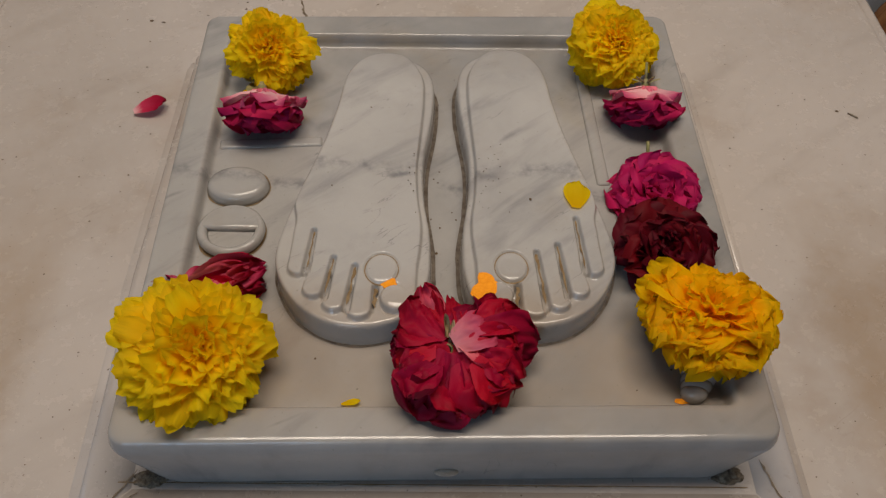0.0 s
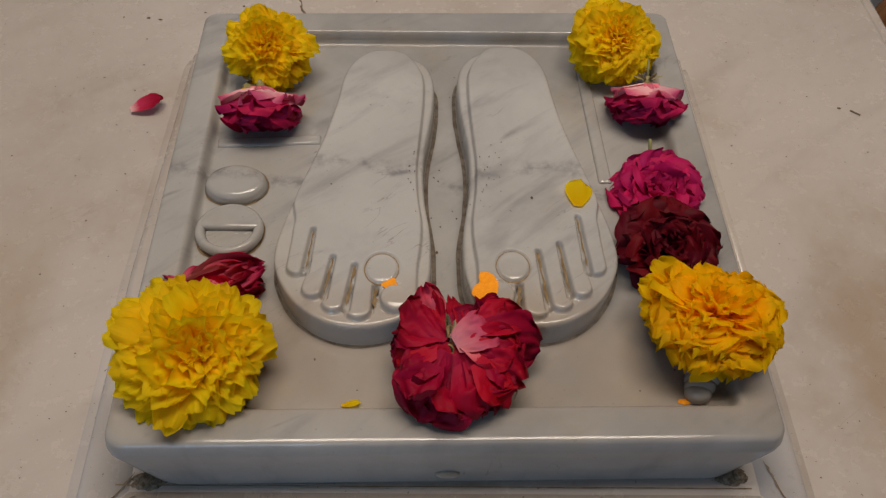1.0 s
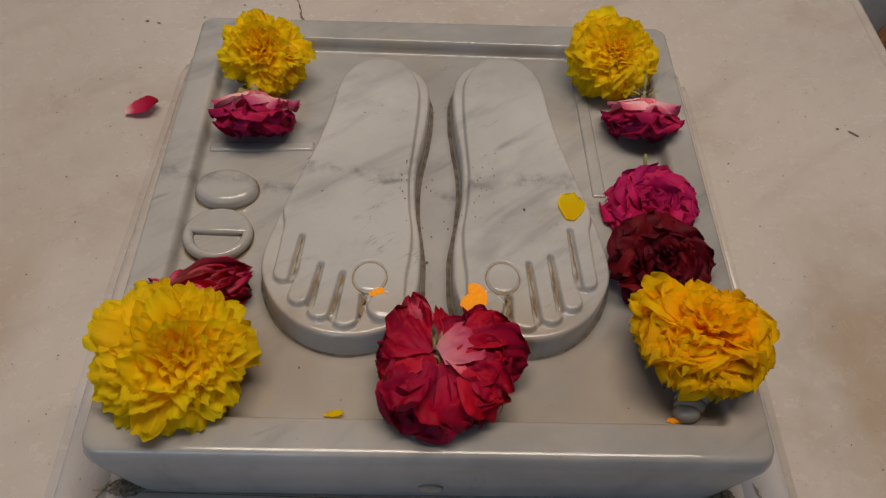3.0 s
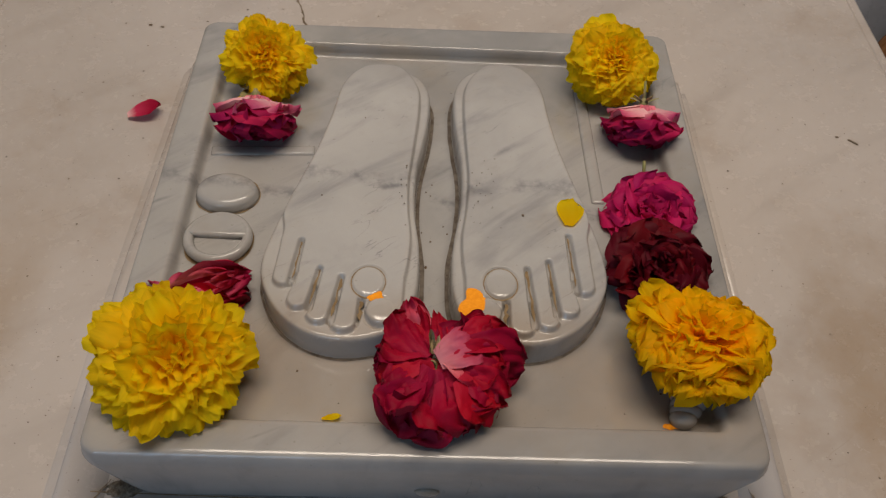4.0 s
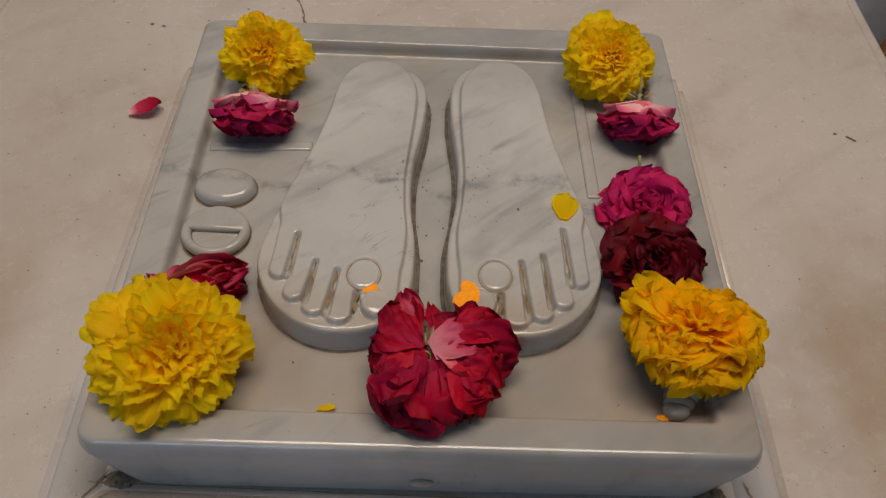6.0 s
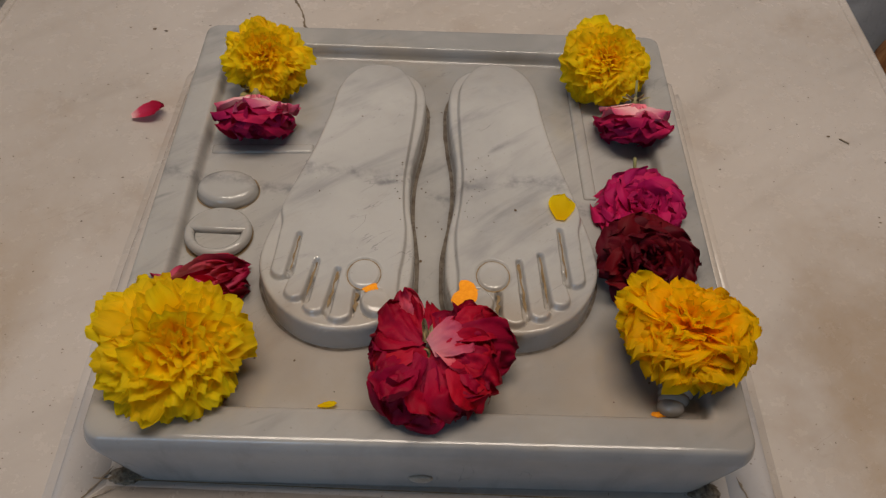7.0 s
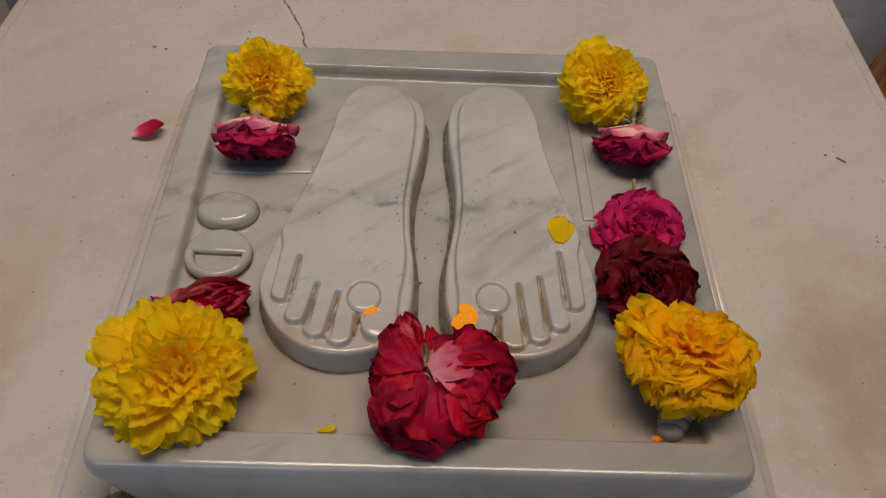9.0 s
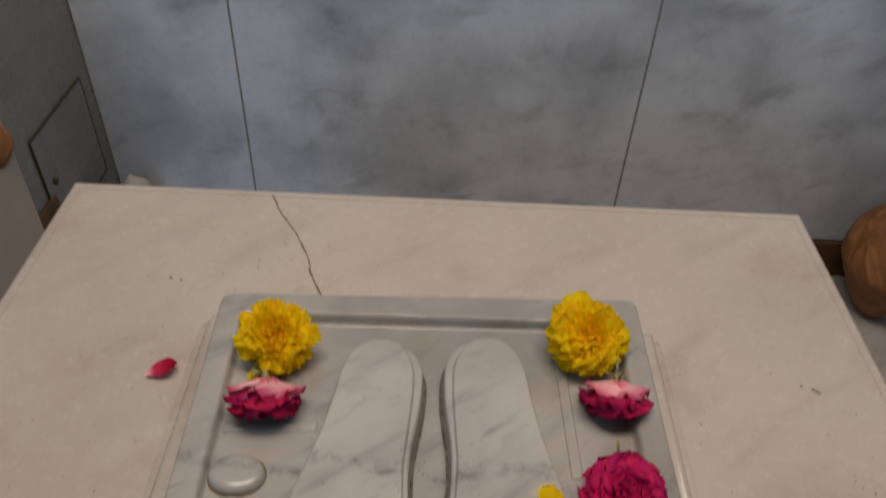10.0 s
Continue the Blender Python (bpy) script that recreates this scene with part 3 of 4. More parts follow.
def carved_foot(mirror, lift):
    """A shallow carved sole with toes, as one relief; mirror swaps left for right."""
    step = 0.0006

    def place(px, py):
        """From the pattern of the left sole to the slab."""
        return (0.0125 - px, py + 0.0020 + 0.0035 * (py + 0.10) / 0.2) if mirror else (px, py)

    xs, ys = np.arange(-0.0920, 0.0040, step), np.arange(-0.1100, 0.1160, step)
    gx, gy = np.meshgrid(xs, ys)
    sole, body = signed(gx, gy, spline(SOLE)) - 0.0016, signed(gx, gy, spline(BODY)) + 0.0006
    for a, b, ra, rb in TOES:
        body = blend_min(body, capsule(gx, gy, a, b, ra, rb), 0.0012)
    h = (FOOT - RELIEF - FLOOR) * round_edge(sole, 0.0030) + RELIEF * round_edge(body, 0.0045, 0.0008)
    for i, (a, b) in enumerate(GROOVES):
        a = (a[0], a[1] + lift * (i < 3))
        d = capsule(gx, gy, a, b, 0.0005, 0.0012)
        dip = np.clip((0.0018 - d) / 0.0018, 0, 1)
        h -= 0.95 * RELIEF * dip * dip * (3 - 2 * dip) * (body < 0.0006)
    disc = np.hypot((gx - DISC[0]) * 1.12, gy - DISC[1])
    h -= 0.0017 * np.clip(1 - np.abs(disc - 0.0100) / 0.0010, 0, 1)
    h += 0.0009 * np.sqrt(np.clip((0.0096 - disc) / 0.0045, 0, 1))
    nail = np.hypot((gx - NAIL[0]) * 1.05, gy - NAIL[1])
    h -= 0.0017 * np.clip(1 - np.abs(nail - 0.0082) / 0.0010, 0, 1) * np.clip((NAIL[0] + 0.0035 - gx) / 0.004, 0, 1) * (disc > 0.0100)
    h += 0.0008 * np.sqrt(np.clip((0.0078 - nail) / 0.0045, 0, 1)) * (disc > 0.0106)
    h += 0.0006 * np.sin(gx * 60) * np.cos(gy * 45) * (h > 0.015)
    use = sole < 0.0024
    index = np.full(gx.shape, -1)
    index[use] = np.arange(use.sum())
    sy, sx = np.gradient(sole, step)
    tuck = 0.0008 * np.clip(1 - h / (FOOT - RELIEF - FLOOR - 0.0035), 0, 1) * np.clip((0.100 - gy) / 0.03, 0, 1)
    gx, gy = gx - tuck * sx, gy - tuck * sy
    vs = np.stack([*place(gx[use], gy[use]), FLOOR - 0.0006 + h[use]], axis=1)
    q = np.stack([index[:-1, :-1], index[:-1, 1:], index[1:, 1:], index[1:, :-1]], axis=-1).reshape(-1, 4)
    q = q[(q >= 0).all(axis=1)]
    if mirror:
        q = q[:, ::-1]
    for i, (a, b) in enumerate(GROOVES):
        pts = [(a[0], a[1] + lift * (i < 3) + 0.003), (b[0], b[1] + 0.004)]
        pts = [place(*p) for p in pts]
        keep(ribbon("grime_shade_line", pts, (0.0005, 0.0006, 0.0008, 0.0009)[i], FOOT - RELIEF + 0.0002 + 0.0001 * i, GRIME, 60 + i), slab)
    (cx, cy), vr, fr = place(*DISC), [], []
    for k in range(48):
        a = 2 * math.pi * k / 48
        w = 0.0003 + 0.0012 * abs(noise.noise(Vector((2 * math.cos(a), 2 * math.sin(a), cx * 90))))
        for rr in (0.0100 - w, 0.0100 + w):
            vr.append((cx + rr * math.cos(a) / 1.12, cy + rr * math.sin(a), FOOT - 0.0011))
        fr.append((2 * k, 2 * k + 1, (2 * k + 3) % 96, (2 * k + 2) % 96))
    keep(from_data("grime_shade_line", vr, fr, GRIME), slab)
    # dark strip all round the sole: painted contact shade, wider along the brown inner seam
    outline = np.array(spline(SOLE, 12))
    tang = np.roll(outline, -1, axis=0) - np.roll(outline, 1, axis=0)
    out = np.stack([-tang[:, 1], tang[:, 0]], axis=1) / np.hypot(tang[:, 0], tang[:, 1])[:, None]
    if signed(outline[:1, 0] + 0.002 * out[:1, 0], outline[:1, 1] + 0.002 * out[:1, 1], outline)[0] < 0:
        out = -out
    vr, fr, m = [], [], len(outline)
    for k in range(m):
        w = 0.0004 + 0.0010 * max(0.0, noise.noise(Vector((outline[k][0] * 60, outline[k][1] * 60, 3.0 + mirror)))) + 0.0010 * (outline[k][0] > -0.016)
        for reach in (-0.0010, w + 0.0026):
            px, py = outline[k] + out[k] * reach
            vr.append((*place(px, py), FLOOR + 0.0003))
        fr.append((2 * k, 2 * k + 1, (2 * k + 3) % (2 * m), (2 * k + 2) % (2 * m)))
    keep(from_data("grime_shade_line", vr, fr, SEAM_SHADE), slab)
    return keep(from_data("carved_foot", vs.tolist(), q.tolist(), FOOT_MARBLE), slab)


carved_foot(False, 0.0)
carved_foot(True, 0.008)


def oval_levels(cx, cy, rx, ry, steps, tilt=0.0, n=48):
    lv = []
    for inset, z in steps:
        lv.append([(cx + (rx - inset) * math.cos(a + tilt), cy + (ry - inset) * math.sin(a + tilt), z) for a in (2 * math.pi * k / n for k in range(n))])
    return lv


dome = ((-0.0015, FLOOR - 0.0005), (0.0, FLOOR + 0.002), (0.0003, FLOOR + 0.0045), (0.0016, FLOOR + 0.0063), (0.004, FLOOR + 0.0072), (0.009, FLOOR + 0.0074))
keep(put("carved_oval", loft(oval_levels(-0.1200, 0.0035, 0.0182, 0.0142, dome)), SLAB_MARBLE), slab)
# a ring with its upper half filled
bm = bmesh.new()
n, m, R = 48, 10, 0.0142
for k in range(n):
    a = 2 * math.pi * k / n
    for j in range(m):
        b = 2 * math.pi * j / m
        rr = 1 + 0.0026 / R * math.cos(b)
        bm.verts.new((-0.1180 + 0.0166 * rr * math.cos(a), -0.0325 + 0.0158 * rr * math.sin(a), FLOOR + 0.0035 + 0.0036 * math.sin(b)))
bm.verts.ensure_lookup_table()
for k in range(n):
    for j in range(m):
        bm.faces.new([bm.verts[i] for i in (k * m + j, ((k + 1) % n) * m + j, ((k + 1) % n) * m + (j + 1) % m, k * m + (j + 1) % m)])
keep(put("carved_ring", bm, SLAB_MARBLE), slab)
keep(put("carved_recess", loft(oval_levels(-0.1180, -0.0325, 0.0140, 0.0130, ((0.0, FLOOR - 0.0005), (0.0004, FLOOR + 0.0028), (0.0010, FLOOR + 0.0030)))), SLAB_MARBLE), slab)
half = [[(-0.1180 + (0.0180 - i) * math.cos(a), -0.0325 + max(0.0168 - i, 0.001) * math.sin(a) + i * 0.3, z) for a in (math.pi * k / 24 for k in range(25))] for i, z in ((0, FLOOR), (0.0, FLOOR + 0.0050), (0.0008, FLOOR + 0.0066), (0.003, FLOOR + 0.0072))]
keep(put("carved_half_disc", loft(half), SLAB_MARBLE), slab)


def grime_ring(cx, cy, rx, ry, seed):
    """A thin uneven line of dirt on the slab floor round an oval carving."""
    vr, fr, n = [], [], 72
    for k in range(n):
        a = 2 * math.pi * k / n
        w = 0.0003 + 0.0011 * max(0.0, 0.25 + noise.noise(Vector((2.2 * math.cos(a), 2.2 * math.sin(a), seed))))
        for grow in (-0.0015, w):
            vr.append((cx + (rx + grow) * math.cos(a), cy + (ry + grow) * math.sin(a), FLOOR + 0.0004))
        fr.append((2 * k, 2 * k + 1, (2 * k + 3) % (2 * n), (2 * k + 2) % (2 * n)))
    return keep(from_data("grime_shade_line", vr, fr, GRIME), slab)


grime_ring(-0.1200, 0.0035, 0.0190, 0.0150, 1.0)
grime_ring(-0.1180, -0.0325, 0.0194, 0.0186, 5.0)


def carved_bar(x0, x1, y0, y1, turn=0.0):
    """A low raised bar with a softly rounded top."""
    cx, cy, w, h = (x0 + x1) / 2, (y0 + y1) / 2, (x1 - x0) / 2, (y1 - y0) / 2
    lv = [ring(-w - i, w + i, -h - i, h + i, 0.0015, z, 4) for i, z in ((0.0008, FLOOR - 0.0004), (0.0, FLOOR + 0.0006), (-0.0006, FLOOR + 0.0011), (-0.0014, FLOOR + 0.0013))]
    bm = loft(lv)
    bmesh.ops.transform(bm, matrix=pose(cx, cy, 0, 0, 0, turn), verts=bm.verts)
    return keep(put("carved_bar", bm, SLAB_MARBLE), slab)


carved_bar(-0.1375, -0.0735, 0.0395, 0.0468, 4.0)
carved_bar(0.0998, 0.1072, 0.0115, 0.1200, 1.6)
# spiral shell carved in the front corner
shell = bmesh.new()
for k in range(6):
    f = k / 5
    made = bmesh.ops.create_uvsphere(shell, u_segments=20, v_segments=12, radius=1)["verts"]
    for v in made:
        v.co = Vector((0.1420 - 0.010 * f + v.co.x * (0.0130 - 0.006 * f), -0.1130 - 0.020 * f + v.co.y * 0.0052, FLOOR + 0.003 + v.co.z * (0.0105 - 0.0050 * f)))
keep(put("carved_shell", shell, SLAB_MARBLE), slab)
# plug in the front face
bm = lathe(((0.0062, -0.001), (0.0062, 0.0010), (0.0052, 0.0018), (0.0030, 0.0021)), 24)
bmesh.ops.transform(bm, matrix=pose(0.007, SY0 + 0.0016, 0.028, 91, 0, 0) @ Matrix.Diagonal((1, 0.62, 1, 1)), verts=bm.verts)
keep(put("face_plug", bm, PLUG), slab)


vs, fs = [], []
rnd = random.Random(5)
dots = [(0.0010, -0.0440, 0.0009), (0.0030, -0.0250, 0.0006), (-0.0010, 0.0140, 0.0006)]
dots += [(rnd.uniform(-0.14, 0.14), rnd.uniform(-0.135, -0.112), rnd.uniform(0.0003, 0.0007)) for k in range(16)] + [(rnd.uniform(-0.004, 0.014), rnd.uniform(-0.09, 0.12), rnd.uniform(0.0003, 0.0006)) for k in range(14)]
dots = [(*d, FLOOR + 0.0002) for d in dots]
dots += [(rnd.gauss(0.0315, 0.0050), rnd.uniform(-0.032, 0.024), rnd.uniform(0.0002, 0.0004), FOOT - 0.0003) for k in range(22)]
dots += [(rnd.gauss(-0.0145, 0.0014), rnd.uniform(-0.032, 0.016), rnd.uniform(0.0002, 0.0005), FOOT - 0.0003) for k in range(9)]
dots += [(0.0546, -0.0201, 0.0008, FOOT - 0.0003), (-0.0600, -0.012, 0.0005, FOOT - 0.0003), (-0.041, 0.055, 0.0005, FOOT - 0.0003)]
for x, y, r, z in dots:
    k = len(vs)
    vs += [(x + r * math.cos(a), y + r * rnd.uniform(0.6, 1.6) * math.sin(a), z) for a in (j * math.pi / 3 for j in range(6))] + [(x, y, z + 0.0006)]
    fs += [(k + j, k + (j + 1) % 6, k + 6) for j in range(6)]
tagged(from_data("slab_specks", vs, fs, DIRT), "tiny black specks of dirt on the carved slab", "dirt", kind="stuff")


# ---- flowers ----
def leaf_mesh(name, material, vs, uvs, nu, nv):
    """A grid of (nu + 1) x (nv + 1) points as a smooth sheet with its own UVs."""
    fs = [(k, k + 1, k + nu + 2, k + nu + 1) for j in range(nv) for i in range(nu) for k in (j * (nu + 1) + i,)]
    me = bpy.data.meshes.new(name)
    me.from_pydata(vs, [], fs)
    layer = me.uv_layers.new(name="UVMap")
    for loop in me.loops:
        layer.data[loop.index].uv = uvs[loop.vertex_index]
    me.materials.append(material)
    me.shade_smooth()
    return me


def petal_mesh(name, material, rnd, width, cup=0.3, bend=0.0, roll=0.0, frill=0.04, crumple=0.05, neck=0.3, nu=14, nv=12, heart=0.05, blunt=3.2):
    """One broad petal of unit length along +y, its face up.
    cup lifts the sides, bend arches the length (down when negative), roll turns the rim back, frill waves the rim."""
    ph, seed = rnd.uniform(0, 6.28), rnd.uniform(0, 99)
    vs, uvs = [], []
    for j in range(nv + 1):
        v = j / nv
        grow = neck + (1 - neck) * math.sin(min(1.0, v * 1.45) * math.pi / 2)
        end = math.sqrt(max(0.0, 1 - 0.88 * max(0.0, (v - 0.45) / 0.55) ** blunt))
        w = width * grow * end
        for i in range(nu + 1):
            u = 2 * i / nu - 1
            q = Vector((u * 1.2, v * 1.5, seed))
            rim = max(v ** 4, abs(u) ** 5 * v)
            jag = 0.022 * noise.noise(Vector((u * 7, v * 7, seed + 5))) * rim
            y = v * (1 - 0.08 * u * u * v) - heart * v ** 6 * math.exp(-(u / 0.25) ** 2) + jag
            z = cup * u * u * grow * (1 - 0.3 * v) + bend * v * v - roll * max(0.0, v - 0.6) ** 2 * 4
            z -= roll * 0.8 * max(0.0, abs(u) - 0.6) ** 2 * 4 * v
            z += frill * rim * (math.sin(5.5 * u + 3 * v + ph) + 0.6 * math.sin(11 * u + 2.1 * ph))
            z += crumple * v * (noise.noise(q) + 0.55 * noise.noise(q * 2.6) + 0.28 * noise.noise(q * 5.5) + 0.16 * noise.noise(q * 10.0))
            vs.append((u * w / 2 + jag * u, y + 0.3 * crumple * v * noise.noise(q * 1.9 + Vector((7, 0, 0))), z))
            uvs.append((i / nu, v))
    return leaf_mesh(name, material, vs, uvs, nu, nv)


def floret_mesh(material, rnd, width, back):
    """One strap-shaped marigold floret of unit length: a narrow channel that opens into a frilled, notched fan."""
    nu, nv = 10, 9
    ph, seed, side = rnd.uniform(0, 6.28), rnd.uniform(0, 99), rnd.uniform(-0.12, 0.12)
    vs, uvs = [], []
    for j in range(nv + 1):
        v = j / nv
        t = min(1.0, max(0.0, (v - 0.10) / 0.75))
        w = width * (0.22 + 0.78 * t * t * (3 - 2 * t)) * (1 - 0.16 * (max(0.0, v - 0.85) / 0.15) ** 2)
        for i in range(nu + 1):
            u = 2 * i / nu - 1
            lobe = 0.075 * abs(math.sin(2.6 * u + ph)) + 0.04 * noise.noise(Vector((u * 6, 0, seed)))
            y = v * (1 - 0.13 * u * u * v) + (lobe - 0.05) * v ** 5
            z = 0.34 * width * u * u * (1 - 0.55 * v) - back * max(0.0, v - 0.35) ** 2
            z += 0.12 * width * v ** 3 * (math.sin(4.6 * u + ph) + 0.6 * math.sin(9 * u + 2 * ph)) + 0.05 * v * noise.noise(Vector((u * 1.5, v * 2.5, seed)))
            vs.append((u * w / 2 + side * v * v, y, z))
            uvs.append((i / nu, v))
    return leaf_mesh("petal", material, vs, uvs, nu, nv)


def frame_of(along, face):
    """Rotation that takes +y to along and +z nearly to face."""
    y = along.normalized()
    x = y.cross(face).normalized()
    return Matrix((x, y, x.cross(y))).transposed().to_4x4()


def axis_pose(place, axis, spin=0.0):
    return Matrix.Translation(place) @ Vector((0, 0, 1)).rotation_difference(Vector(axis).normalized()).to_matrix().to_4x4() @ pose(0, 0, 0, 0, 0, spin)


GOLD_CORE = plain("golden_core", (0.62, 0.30, 0.0), (0.80, 0.42, 0.0), 300, 0.8)


def marigold(place, axis, R, H, count, material, seed, label, reach=112, size=1.0, cleft=(), squash=0.0, stem=True, broad=False):
    """A double marigold: florets radiate from a small core, short and crowded in the middle, long and spread outside.
    cleft: (azimuth in degrees, half width, depth) of gaps; squash thickens one side of the head."""
    rnd = random.Random(seed)
    head = empty("marigold", axis_pose(place, axis), label, "marigold", "marigold flowers")
    wide = [floret_mesh(material, rnd, rnd.uniform(0.36, 0.60) * size, rnd.uniform(0.1, 0.7)) for _ in range(16)]
    if broad:
        wide = [petal_mesh("petal", material, rnd, rnd.uniform(0.70, 1.05), rnd.uniform(0.05, 0.35), rnd.uniform(-0.2, 0.1), rnd.uniform(0.05, 0.35), 0.085, 0.12, 0.28, 12, 9, 0.08) for _ in range(16)]
    small = [floret_mesh(material, rnd, rnd.uniform(0.55, 0.85), rnd.uniform(-0.1, 0.5)) for _ in range(8)]
    for k in range(count):
        f = (k + 0.5) / count
        phi = radians(reach) * f ** 0.60
        a = k * 2.39996 + rnd.uniform(-0.2, 0.2)
        d = Vector((math.sin(phi) * math.cos(a), math.sin(phi) * math.sin(a), math.cos(phi)))
        far = rnd.uniform(0.80, 1.05) * (1 + 0.17 * noise.noise(d * 2.4 + Vector((seed, 0, 0)))) * (1 + squash * math.sin(phi) * math.cos(a))
        for az, half, depth in cleft:
            off = abs((math.degrees(a) - az + 180) % 360 - 180)
            far *= 1 - depth * max(0.0, 1 - off / half) * min(1.0, phi / 0.9)
        tip = Vector((d.x * R, d.y * R, d.z * H)) * far
        inner = max(0.0, 1 - phi / 0.75)
        foot = Vector((tip.x * (0.16 + 0.50 * inner), tip.y * (0.16 + 0.50 * inner), tip.z * (0.20 + 0.35 * inner) - 0.10 * H))
        along = tip - foot
        face = Vector((-d.x * (0.25 + inner), -d.y * (0.25 + inner), 1.0 - 0.6 * inner))
        if phi > 1.45:
            face += Vector((d.x, d.y, 0)) * 0.9 * (phi - 1.45)
        face += Vector([rnd.uniform(-0.32, 0.32) for _ in range(3)])
        n = along.length
        ob = new("petal", rnd.choice(small if inner > 0.25 else wide))
        ob.parent = head
        ob.matrix_basis = Matrix.Translation(foot) @ frame_of(along, face) @ Matrix.Diagonal((n * rnd.uniform(0.9, 1.2), n, n, 1))
    core = bmesh.new()
    bmesh.ops.create_icosphere(core, subdivisions=2, radius=1)
    for v in core.verts:
        v.co = Vector((v.co.x * R * 0.30, v.co.y * R * 0.30, v.co.z * H * 0.36))
    part("core", core, GOLD_CORE, head)
    if stem:
        cal = lathe(((R * 0.10, -H * 1.05), (R * 0.12, -H * 0.8), (R * 0.22, -H * 0.6), (R * 0.24, -H * 0.30)), 14)
        part("calyx", cal, STEM_GREEN, head, "green calyx")
    return head


def stray(head, name, me, spot, along, face, size):
    """A single petal of a flower, set by hand in the room's axes."""
    ob = new(name, me)
    ob.parent = head
    ob.matrix_basis = head.matrix_world.inverted() @ Matrix.Translation(spot) @ frame_of(Vector(along), Vector(face)) @ Matrix.Scale(size, 4)
    return ob


large = marigold((-0.1145, -0.1235, 0.0770), (0.22, -0.42, 1), 0.0372, 0.0275, 300, YELLOW, 21, "large bright yellow marigold lying on the slab corner", 116, 1.0, ((95, 16, 0.30),), -0.10)
golden = marigold((0.1395, -0.1010, 0.0820), (0.04, 0.20, 1), 0.0358, 0.0200, 210, GOLDEN, 22, "golden yellow marigold with loose ruffled petals on the slab corner", 124, 1.3, ((97, 30, 0.45), (268, 22, 0.18)), broad=True)
leaning = marigold((-0.1110, 0.1060, 0.0790), (0.05, -0.75, 1), 0.0290, 0.0210, 240, YELLOW, 23, "yellow marigold leaning on the slab rim", 112, 1.0, ((82, 17, 0.45), (25, 22, 0.28), (-118, 20, 0.25)))
marigold((0.1195, 0.1190, 0.0800), (0.0, -0.60, 1), 0.0295, 0.0220, 230, YELLOW, 24, "round yellow marigold leaning on the slab rim", 112, 1.30)

rnd = random.Random(78)
for spot, tip, wide in (((-0.1240, -0.1060, 0.0860), (-0.1500, -0.0870, 0.0800), 0.42), ((-0.1210, -0.1040, 0.0870), (-0.1360, -0.0800, 0.0810), 0.46), ((-0.1170, -0.1040, 0.0870), (-0.1215, -0.0800, 0.0800), 0.44), ((-0.1270, -0.1120, 0.0850), (-0.1570, -0.1080, 0.0790), 0.50)):
    along = Vector(tip) - Vector(spot)
    stray(large, "petal", floret_mesh(YELLOW, rnd, wide, 0.2), spot, along, (0.1, -0.3, 1.0), along.length)
rnd = random.Random(77)
for spot, along, size in (((0.1260, -0.0900, 0.0860), (-0.50, 0.85, 0.06), 0.024), ((0.1220, -0.0930, 0.0830), (-0.85, 0.50, 0.02), 0.021), ((0.1380, -0.0900, 0.0870), (0.02, 0.95, 0.10), 0.018),
                          ((0.1480, -0.0940, 0.0860), (0.70, 0.50, 0.02), 0.022), ((0.1360, -0.1080, 0.0880), (-0.10, -0.9, -0.25), 0.026)):
    stray(golden, "petal", petal_mesh("petal", GOLDEN, rnd, 0.70, 0.2, 0.0, 0.15, 0.09, 0.16, 0.3, 12, 10), spot, along, (0.0, -0.35, 1.0), size)
for name, skin, spot, turn, size, wide in (("sepal", STEM_GREEN, (-0.121, 0.0905, 0.0640), 175, 0.015, 0.55), ("sepal", STEM_GREEN, (-0.128, 0.0950, 0.0650), 215, 0.013, 0.4), ("petal", YELLOW, (-0.1235, 0.0890, 0.0600), 170, 0.014, 0.6)):
    ob = new(name, petal_mesh(name, skin, rnd, wide, 0.1, 0.1, 0.0, 0.02, 0.05, 0.5, 6, 6))
    ob.parent = leaning
    ob.matrix_basis = leaning.matrix_world.inverted() @ pose(*spot, 12, 0, turn) @ Matrix.Scale(size, 4)


def hip_of(head, R):
    stalk = lathe(((R * 0.035, -R * 0.16), (R * 0.05, -R * 0.12), (R * 0.09, -R * 0.07), (R * 0.10, R * 0.06), (R * 0.07, R * 0.12)), 12)
    return part("hip", stalk, STEM_GREEN, head, "dry flower base")


